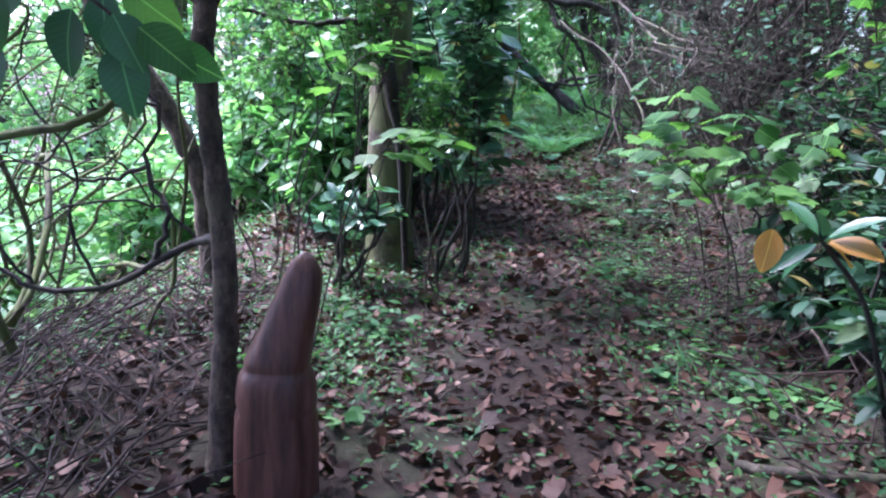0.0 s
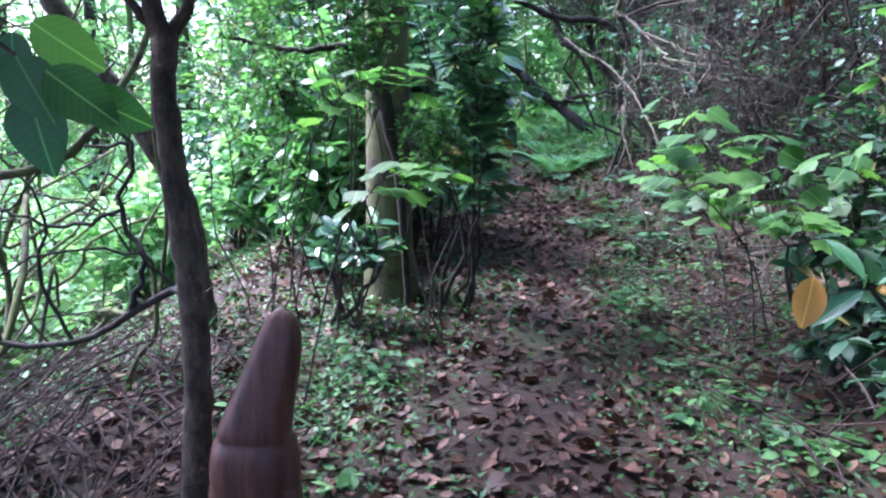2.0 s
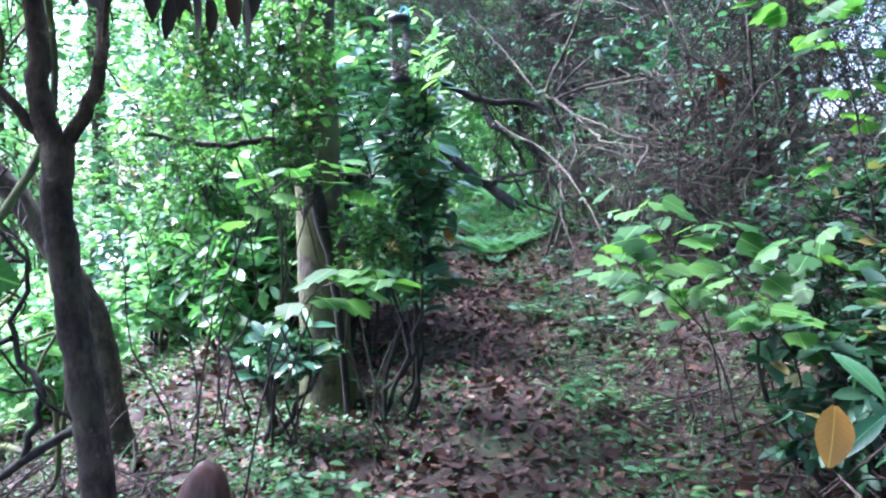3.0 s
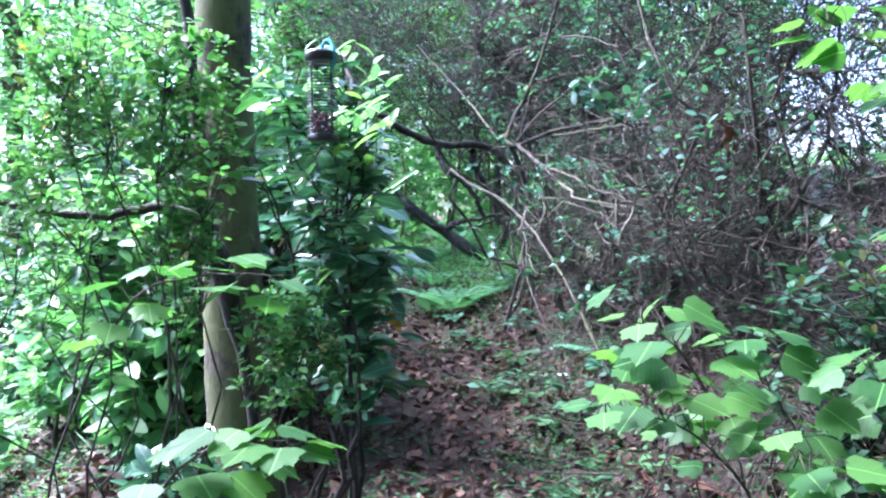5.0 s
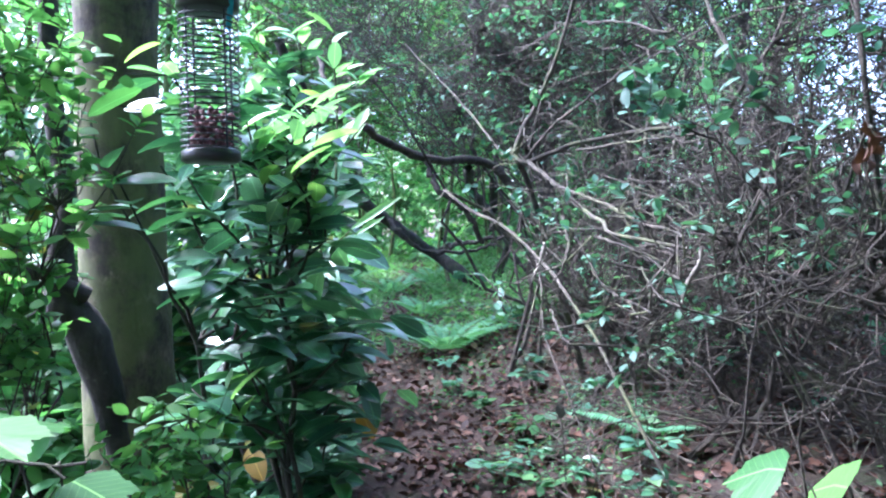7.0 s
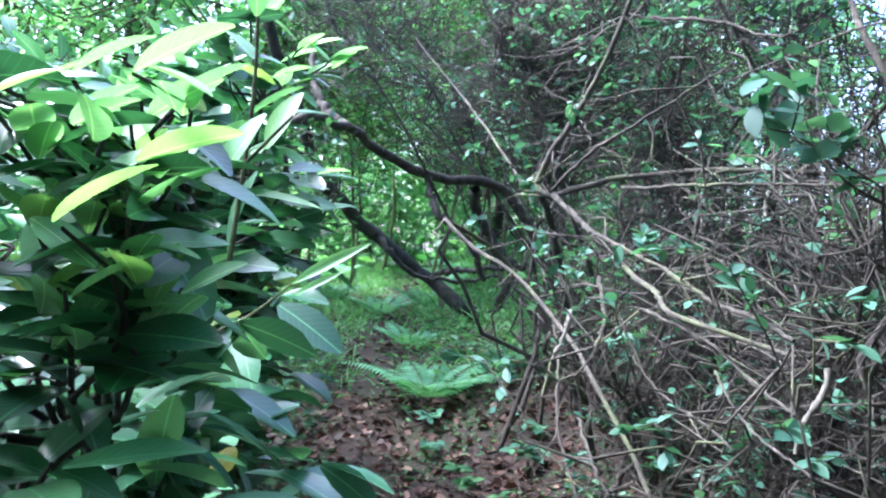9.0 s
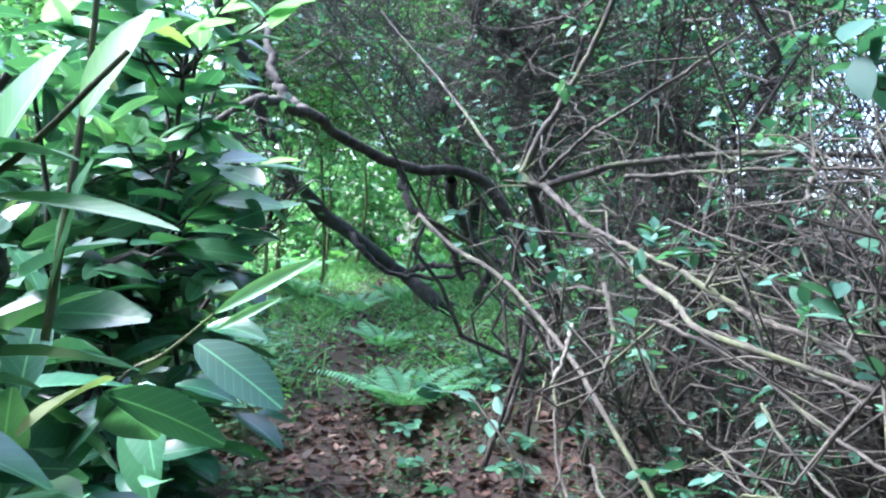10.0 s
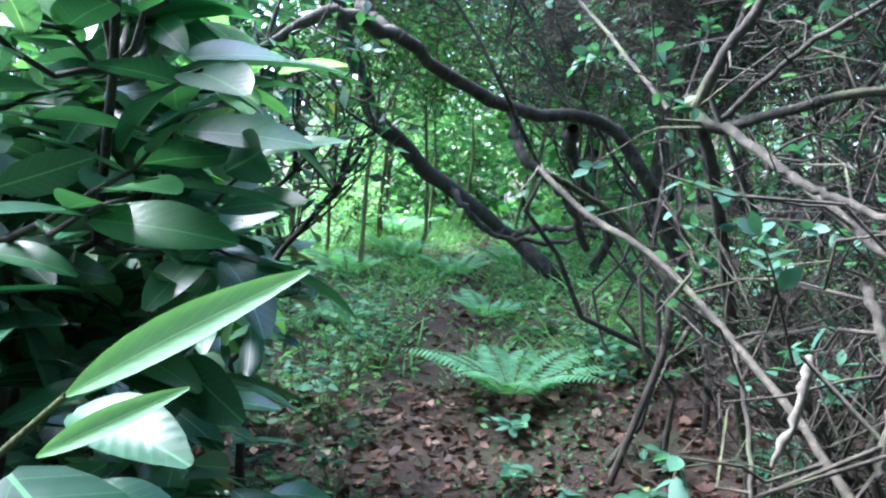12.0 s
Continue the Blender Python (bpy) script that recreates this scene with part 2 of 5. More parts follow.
def wander(a, b, n, wob, sag=0.0):
    """A crooked line from a to b."""
    a, b = np.asarray(a, float), np.asarray(b, float)
    s = np.linspace(0, 1, n)[:, None]
    p = a + (b - a) * s
    step = rng.normal(0, 1, (n, 3)).cumsum(0)
    step -= step[0] + (step[-1] - step[0]) * s
    p += step * wob * np.linalg.norm(b - a) / n ** 0.5
    p[:, 2] -= sag * (4 * s * (1 - s))[:, 0]
    return p


def curve(pts, n=24, rough=0.0):
    """A smooth line through given points."""
    pts = np.asarray(pts, float)
    q = np.vstack([2 * pts[0] - pts[1], pts, 2 * pts[-1] - pts[-2]])
    out = []
    m = max(2, n // (len(pts) - 1))
    for i in range(len(pts) - 1):
        p0, p1, p2, p3 = q[i:i + 4]
        for s in np.linspace(0, 1, m, endpoint=False):
            out.append(0.5 * (2 * p1 + (p2 - p0) * s + (2 * p0 - 5 * p1 + 4 * p2 - p3) * s * s + (3 * p1 - p0 - 3 * p2 + p3) * s ** 3))
    out.append(pts[-1])
    out = np.array(out)
    if rough:
        out[1:-1] += rng.normal(0, rough, (len(out) - 2, 3))
    return out


def taper(p, r0, r1, knots=0.0):
    r = np.linspace(r0, r1, len(p))
    return r * (1 + knots * rng.normal(0, 1, len(p)))


def in_ball(n, c, rad, shell=0.0):
    d = unit(rng.normal(0, 1, (n, 3)))
    r = rng.uniform(shell ** 3, 1, (n, 1)) ** (1 / 3)
    return np.asarray(c) + d * r * np.asarray(rad)


def empty(name, x, y, z, label, category, group=""):
    e = new(name)
    e.location = (x, y, z)
    return tagged(e, label, category, group)


def below(p, ob):
    """Hang a piece under a part; both are built in world coordinates."""
    ob.parent = p
    ob.matrix_parent_inverse = Matrix.Identity(4)
    return ob


def under(e, ob):
    """Hang a part, built in world coordinates, under a thing."""
    ob.parent = e
    ob.matrix_parent_inverse = Matrix.Translation(-Vector(e.location))
    return ob


# ---- ground ----
def sstep(a, b, v):
    s = np.clip((v - a) / (b - a), 0, 1)
    return s * s * (3 - 2 * s)


def path_x(y):
    return np.interp(y, [-3, 0, 3, 5, 7, 9, 11, 13, 16, 20, 26, 40], [0.2, 0.25, 0.42, 0.58, 0.6, 0.54, 0.78, 1.02, 1.35, 1.8, 2.5, 4.0])


def gz(x, y):
    x, y = np.asarray(x, float), np.asarray(y, float)
    off = x - path_x(y)
    z = 0.42 * sstep(0.25, 1.6, off) + 0.14 * np.clip(off - 1.3, 0, 12)
    z = z + 0.07 * np.clip(y - 4.5, -9, 6.5) + 0.03 * np.clip(y - 11, 0, 12)
    z = z - 0.42 * np.clip(-off - 1.75, 0, 5) * sstep(0.0, 2.5, y) - 0.05 * np.clip(-off - 6.5, 0, 14)
    z = z + 0.03 * np.sin(2.1 * x + 1.3 * y) * np.sin(1.7 * y - x) + 0.015 * np.sin(6 * x) * np.sin(5.3 * y + 1)
    return z * sstep(60, 20, np.abs(y - 8)) 


def grid_mesh():
    near_x, near_y = np.arange(-7, 8.01, 0.1), np.arange(-4, 22.01, 0.1)
    far = np.array([1, 2.5, 5, 9, 15, 25, 40, 70, 120, 300, 900, 2000.0])
    xs = np.concatenate([-7 - far[::-1], near_x, 8 + far])
    ys = np.concatenate([-4 - far[::-1], near_y, 22 + far])
    gx, gy = np.meshgrid(xs, ys)
    z = gz(gx, gy)
    v = np.stack([gx, gy, z], -1).reshape(-1, 3)
    inner = (np.abs(v[:, 0]) < 7) & (v[:, 1] > -4) & (v[:, 1] < 22)
    v[inner, 2] += rng.normal(0, 0.008, inner.sum())
    nx, ny = len(xs), len(ys)
    i = (np.arange(ny - 1)[:, None] * nx + np.arange(nx - 1)[None]).ravel()
    f = np.stack([i, i + 1, i + 1 + nx, i + nx], -1)
    return build("ground", v, f)


ground = part("ground", grid_mesh(), M_SOIL)
tagged(ground, "dark woodland soil path with mossy banks", "ground", kind="structure")


# ---- plants ----
def leaves_on(lines, per, frac=0.35):
    """Places and directions along the outer part of twigs."""
    pos, dirs = [], []
    for p, r in lines:
        s = rng.uniform(frac, 1, per) * (len(p) - 1)
        i = np.minimum(s.astype(int), len(p) - 2)
        w = (s - i)[:, None]
        pos.append(p[i] * (1 - w) + p[i + 1] * w)
        dirs.append(unit(p[i + 1] - p[i]))
    return np.concatenate(pos), np.concatenate(dirs)


def crown_twigs(stems, c, rad, n, wob=0.25, shell=0.3, r0=0.006, reach=0.6):
    """Twigs from the nearest stem points to ends spread in an ellipsoid."""
    pts = np.concatenate([p[len(p) // 3:] for p, r in stems])
    ends = in_ball(n, c, rad, shell)
    out = []
    for e in ends:
        d = np.linalg.norm(pts - e, axis=1) + 0.5 * np.maximum(0, pts[:, 2] - e[2])
        i = rng.choice(np.argsort(d)[:6])
        a = pts[i]
        if np.linalg.norm(e - a) > reach:
            a = e + unit(a - e) * reach * rng.uniform(0.6, 1)
        p = wander(a, e, 5, wob)
        out.append((p, taper(p, r0, r0 * 0.35)))
    return out


def spread_leaves(pos, dirs, out=0.9, up=0.15, droop=0.2, flat=0.5):
    n = len(pos)
    d = unit(dirs * 0.6 + rng.normal(0, 1, (n, 3)) * np.array((out, out, 0.35)) + np.array((0, 0, up - droop)))
    nm = unit(np.array((0, 0, 1.0)) + rng.normal(0, flat, (n, 3)))
    return d, nm


def shrub(name, base, ends, c, rad, twigs, per, leaf, size, mat, wood, label, category="shrub", stem_r=0.018, group="", flat=0.5, shell=0.3, droop=0.2, reach=0.6, twig_r=0.005):
    """Stems from a base to given ends, twigs filling an ellipsoid, leaves on the twigs."""
    bx, by = base
    bz = float(gz(bx, by))
    e = empty(name, bx, by, bz, label, category, group)
    stems = []
    for k, end in enumerate(ends):
        a = np.array((bx, by, bz - 0.05)) + np.array((*rng.normal(0, 0.06, 2), 0))
        p = wander(a, end, 9, 0.12)
        stems.append((p, taper(p, stem_r * rng.uniform(0.8, 1.2), stem_r * 0.35, 0.05)))
        under(e, part("stem", tubes("stem", [stems[-1]], 7), wood))
    tw = crown_twigs(stems, c, rad, twigs, 0.2, shell, twig_r, reach)
    under(e, part("twig_tangle", tubes("twig_tangle", tw, 4), wood)) ["kind"] = "stuff"
    pos, dirs = leaves_on(tw, per)
    d, nm = spread_leaves(pos, dirs, droop=droop, flat=flat)
    under(e, part("foliage", scatter("foliage", leaf, pos, d, nm, rng.uniform(*size, len(pos))), mat))["kind"] = "stuff"
    return e


def tree(name, x, y, height, r, crown, twigs, per, leaf, size, mat, wood, label, lean=(0, 0), limbs=6, group="trees of the wood"):
    """A tapered trunk, limbs and a leafy crown. crown: list of (centre offset, radii)."""
    z = float(gz(x, y))
    e = empty(name, x, y, z, label, "tree", group)
    top = (x + lean[0], y + lean[1], z + height)
    p = wander((x, y, z - 0.1), top, 12, 0.03)
    rr = taper(p, r, r * 0.25, 0.03)
    rr[0] *= 1.5
    trunk = under(e, part("trunk", tubes("trunk", [(p, rr)], 12), wood))
    stems = [(p, rr)]
    for k in range(limbs):
        i = rng.integers(4, 11)
        c, rad = crown[k % len(crown)]
        end = in_ball(1, np.array((x, y, z)) + c, np.asarray(rad) * 0.8)[0]
        q = wander(p[i], end, 8, 0.15)
        stems.append((q, taper(q, rr[i] * 0.5, 0.008)))
        below(trunk, part("limb", tubes("limb", [stems[-1]], 7), wood))
    tw = []
    for c, rad in crown:
        tw += crown_twigs(stems, np.array((x, y, z)) + c, rad, twigs // len(crown), 0.2, 0.2, 0.012, 1.0)
    pos, dirs = leaves_on(tw, per, 0.1)
    pos = pos + rng.normal(0, 0.09, pos.shape)
    d, nm = spread_leaves(pos, dirs, flat=0.6)
    cr = under(e, part("crown", scatter("crown", leaf, pos, d, nm, rng.uniform(*size, len(pos))), mat))
    under(e, part("twig_tangle", tubes("twig_tangle", tw, 3), wood))["kind"] = "stuff"
    return e


def fern(x, y, fronds, length, label, group="ferns", a0=0.0, spread=360.0, mat=None, rise=0.9):
    z = float(gz(x, y))
    e = empty("fern", x, y, z, label, "fern", group)
    for k in range(fronds):
        a = radians(a0 + spread * (k + 0.3 * rng.uniform()) / fronds)
        h = np.array((math.cos(a), math.sin(a), 0))
        L = length * rng.uniform(0.8, 1.1)
        s = np.linspace(0, 1, 26)
        p = np.array((x, y, z)) + h * (L * 0.92 * s)[:, None] + np.array((0, 0, 1)) * (L * rise * (0.95 * s - 0.55 * s ** 2))[:, None]
        t = unit(np.gradient(p, axis=0))
        side = np.cross(t, (0, 0, 1.0))
        side = unit(side)
        pos, dirs, size, nm = [], [], [], []
        for i in range(3, 25, 1 if L < 0.6 else 1):
            for sg in (-1, 1):
                pos.append(p[i])
                dirs.append(side[i] * sg + 0.45 * t[i] - np.array((0, 0, 0.12)))
                size.append(L * 0.24 * math.sin(math.pi * (0.12 + 0.86 * s[i]) ** 0.75) + 0.01)
                nm.append(np.cross(side[i], t[i]) + rng.normal(0, 0.08, 3))
        f = under(e, part("frond", scatter("frond", PINNA, pos, dirs, nm, size), mat or M_FERN))
        under(e, part("stalk", tubes("stalk", [(p, taper(p, 0.004, 0.001))], 4), M_MOSSY))
    return e


def place_leaf(e, mesh, mat, p, d, nrm, size, name="leaf"):
    """One leaf as an object of its own, on shared mesh data."""
    ob = new(name, mesh)
    if not mesh.materials:
        mesh.materials.append(mat)
    fr = frames_of(np.array([d], float), np.array([nrm], float))[0]
    m = Matrix([[*fr[i], 0] for i in range(3)] + [[0, 0, 0, 1]])
    ob.parent = e
    ob.matrix_parent_inverse = Matrix.Translation(-Vector(e.location))
    ob.matrix_basis = Matrix.Translation(Vector([float(q) for q in p])) @ m @ Matrix.Diagonal((size, size, size, 1))
    return ob


# ---- main tree by the path ----
def main_tree():
    x, y = -0.34, 5.03
    z = float(gz(x, y))
    e = empty("sycamore_tree", x, y, z, "mossy grey-brown tree trunk beside the path", "tree")
    p = curve([(x + 0.02, y, z - 0.15), (x + 0.01, y, 0.3), (x, y, 0.9), (x - 0.01, y, 1.6), (x, y, 2.4), (x + 0.05, y + 0.05, 3.6), (x, y, 5.2), (x - 0.1, y + 0.1, 7.5)], 42)
    r = np.interp(p[:, 2], [-0.2, 0.05, 0.35, 1.0, 2.0, 4.0, 7.5], [0.21, 0.165, 0.135, 0.125, 0.11, 0.09, 0.04]) * (1 + 0.02 * rng.normal(0, 1, len(p)))
    trunk = under(e, part("trunk", tubes("trunk", [(p, r)], 20), M_BARK))
    stems = [(p, r)]
    for end in [(-2.2, 5.2, 5.0), (1.2, 4.2, 5.2), (-1.2, 3.2, 5.4), (0.6, 6.8, 5.4), (-2.0, 7.0, 6.2), (1.8, 6.0, 6.4)]:
        i = rng.integers(24, 34)
        q = wander(p[i], end, 9, 0.12)
        stems.append((q, taper(q, 0.05, 0.01)))
        below(trunk, part("limb", tubes("limb", [stems[-1]], 8), M_BARK))
    tw = crown_twigs(stems, (-0.2, 5.0, 5.9), (2.8, 2.8, 1.3), 80, 0.2, 0.2, 0.01, 1.2)
    pos, dirs = leaves_on(tw, 7, 0.1)
    d, nm = spread_leaves(pos + rng.normal(0, 0.1, pos.shape), dirs)
    under(e, part("crown", scatter("crown", SYC_LEAF, pos, d, nm, rng.uniform(0.10, 0.16, len(pos))), M_WOOD))
    return e


main_tree()

# the darker stem close beside it
e = empty("elder_tree", -0.30, 4.72, 0.0, "dark thin leaning tree stem against the mossy trunk", "tree")
p = curve([(-0.2, 4.8, -0.05), (-0.24, 4.76, 0.6), (-0.33, 4.72, 1.14), (-0.4, 4.7, 1.32), (-0.38, 4.7, 1.55), (-0.41, 4.7, 1.75), (-0.43, 4.72, 2.1), (-0.55, 4.7, 3.0), (-0.8, 4.5, 4.6)], 40, 0.003)
under(e, part("trunk", tubes("trunk", [(p, np.interp(p[:, 2], [0, 0.85, 1.2, 1.45, 2, 4.6], [0.018, 0.024, 0.05, 0.026, 0.022, 0.01]))], 12), M_DARKW))
q = curve([(-0.34, 4.7, 1.3), (-0.5, 4.62, 1.38), (-0.75, 4.6, 1.36), (-1.1, 4.6, 1.42)], 16, 0.004)
under(e, part("limb", tubes("limb", [(q, taper(q, 0.022, 0.012))], 8), M_DARKW))

# ---- sapling and carving at the start ----
e = empty("sapling_tree", -0.59, 2.7, float(gz(-0.59, 2.7)), "slender dark sapling with a forked top", "tree")
p = curve([(-0.60, 2.7, float(gz(-0.59, 2.7)) - 0.06), (-0.59, 2.7, 0.1), (-0.578, 2.7, 0.4), (-0.585, 2.7, 0.62), (-0.605, 2.7, 0.8), (-0.62, 2.7, 0.96), (-0.632, 2.7, 1.12), (-0.622, 2.7, 1.26)], 42, 0.002)
r = np.interp(p[:, 2], [-0.2, 0.0, 0.3, 0.70, 0.74, 0.79, 1.0, 1.04, 1.08, 1.26], [0.06, 0.045, 0.037, 0.034, 0.041, 0.033, 0.032, 0.036, 0.031, 0.034]) * (1 + 0.03 * rng.normal(0, 1, len(p)))
trunk = under(e, part("trunk", tubes("trunk", [(p, r)], 14), M_SAP))
forks = []
for pts, r0 in (([(-0.622, 2.7, 1.25), (-0.65, 2.69, 1.33), (-0.645, 2.68, 1.5), (-0.66, 2.65, 1.85), (-0.6, 2.55, 2.6)], 0.028), ([(-0.622, 2.7, 1.24), (-0.56, 2.71, 1.34), (-0.53, 2.72, 1.46), (-0.5, 2.75, 1.75), (-0.3, 2.8, 2.6)], 0.018),
                ([(-0.625, 2.7, 1.24), (-0.7, 2.68, 1.33), (-0.79, 2.65, 1.48), (-0.95, 2.55, 1.75)], 0.014)):
    q = curve(pts, 20, 0.003)
    forks.append((q, taper(q, r0, r0 * 0.5)))
    below(trunk, part("limb", tubes("limb", [forks[-1]], 10), M_SAP))
tw = crown_twigs(forks, (-0.5, 2.6, 2.6), (0.9, 0.8, 0.55), 60, 0.2, 0.2, 0.005)
pos, dirs = leaves_on(tw, 5)
d, nm = spread_leaves(pos, dirs)
under(e, part("foliage", scatter("foliage", SMALL_LEAF, pos, d, nm, rng.uniform(0.06, 0.1, len(pos))), M_WOOD))["kind"] = "stuff"
under(e, part("twig_tangle", tubes("twig_tangle", tw, 4), M_SAP))["kind"] = "stuff"


e = empty("leaning_sapling", -1.2, 4.45, float(gz(-1.2, 4.45)), "dark mossy stem bending away behind the sapling", "tree")
p = curve([(-1.19, 4.45, float(gz(-1.2, 4.45)) - 0.08), (-1.22, 4.45, 0.25), (-1.27, 4.45, 0.6), (-1.39, 4.45, 0.84), (-1.55, 4.45, 1.1), (-1.76, 4.45, 1.38), (-2.0, 4.5, 1.85), (-2.1, 4.6, 2.8), (-2.0, 4.8, 4.2)], 44, 0.004)
trunk = under(e, part("trunk", tubes("trunk", [(p, np.interp(p[:, 2], [-0.1, 0.15, 0.8, 1.5, 4.2], [0.085, 0.058, 0.056, 0.05, 0.02]) * (1 + 0.03 * rng.normal(0, 1, len(p))))], 12), M_SAP))
for end in [(-1.3, 4.6, 2.6), (-2.6, 4.3, 2.4), (-1.9, 4.9, 3.4), (-1.5, 4.2, 3.0)]:
    q = wander(p[rng.integers(22, 36)], end, 10, 0.15)
    below(trunk, part("limb", tubes("limb", [(q, taper(q, 0.022, 0.006))], 7), M_SAP))


e = empty("withered_leaf_cluster", -0.24, 2.25, 1.52, "dark withered leaves hanging from the sapling", "leaves")
pos = np.stack([rng.uniform(-0.36, -0.1, 26), rng.uniform(2.15, 2.35, 26), rng.uniform(1.45, 1.56, 26)], -1)
d = np.array((0, 0, -1.0)) + rng.normal(0, 0.25, (26, 3))
under(e, part("leaf_cluster", scatter("leaf_cluster", blade(4, 0.32, 0.6, 0.1), pos, d, rng.normal(0, 1, (26, 3)) + np.array((0, -1.0, 0)), rng.uniform(0.06, 0.1, 26)), M_WITHER))["kind"] = "stuff"
q = curve([(-0.53, 2.72, 1.46), (-0.38, 2.4, 1.55), (-0.22, 2.25, 1.58), (-0.08, 2.2, 1.55)], 14)
under(e, part("twig", tubes("twig", [(q, taper(q, 0.005, 0.002))], 6), M_SAP))


def carving():
    """A red-brown carved wooden post: a grooved body and a slanting, blunt-ended head."""
    x, y = -0.414, 2.63
    z = float(gz(x, y))
    prof = [(z - 0.06, -0.54, -0.285), (0.0, -0.538, -0.288), (0.115, -0.536, -0.29), (0.122, -0.526, -0.30), (0.134, -0.526, -0.30), (0.141, -0.534, -0.292), (0.2, -0.527, -0.298), (0.24, -0.517, -0.305), (0.252, -0.503, -0.318), (0.262, -0.503, -0.318),
            (0.275, -0.505, -0.313), (0.32, -0.484, -0.31), (0.37, -0.46, -0.302), (0.42, -0.437, -0.293), (0.48, -0.412, -0.285), (0.53, -0.391, -0.284), (0.562, -0.374, -0.292), (0.583, -0.357, -0.306), (0.594, -0.342, -0.322), (0.597, -0.334, -0.33)]
    n = 32
    v, f = [], []
    for h, xl, xr in prof:
        rx, cx = 0.5 * (xr - xl), 0.5 * (xr + xl) - x
        ry = min(0.095, rx * 0.85)
        for k in range(n):
            a = 2 * math.pi * k / n
            c, d = math.cos(a), math.sin(a)
            c, d = math.copysign(abs(c) ** 0.75, c), math.copysign(abs(d) ** 0.75, d)
            g = 1 - (0.16 if h < 0.24 else 0.05) * max(0, math.cos(3 * a + 1.9)) ** 10
            v.append((cx + rx * g * c, ry * g * d, h - z))
    for i in range(len(prof) - 1):
        for k in range(n):
            f.append((i * n + k, i * n + (k + 1) % n, (i + 1) * n + (k + 1) % n, (i + 1) * n + k))
    me = build("wooden_carving", v, f)
    ob = part("wooden_carving", me, M_CARVE)
    ob.location = (x, y, z)
    tagged(ob, "red-brown carved wooden figure with a blunt slanting head", "carving")
    sub = ob.modifiers.new("round", "SUBSURF")
    sub.levels = sub.render_levels = 1


m, nt, bsdf = material("carved_red_wood")
grain = texnoise(nt, 9.0, 6, 0.6, (4, 4, 0.5))
nt.links.new(ramp(nt, grain, [(0.3, (0.03, 0.011, 0.007)), (0.5, (0.08, 0.029, 0.018)), (0.72, (0.14, 0.058, 0.038))]), bsdf.inputs["Base Color"])
bsdf.inputs["Roughness"].default_value = 0.55
bump(nt, bsdf, grain, 0.35, 0.01)
M_CARVE = m
carving()


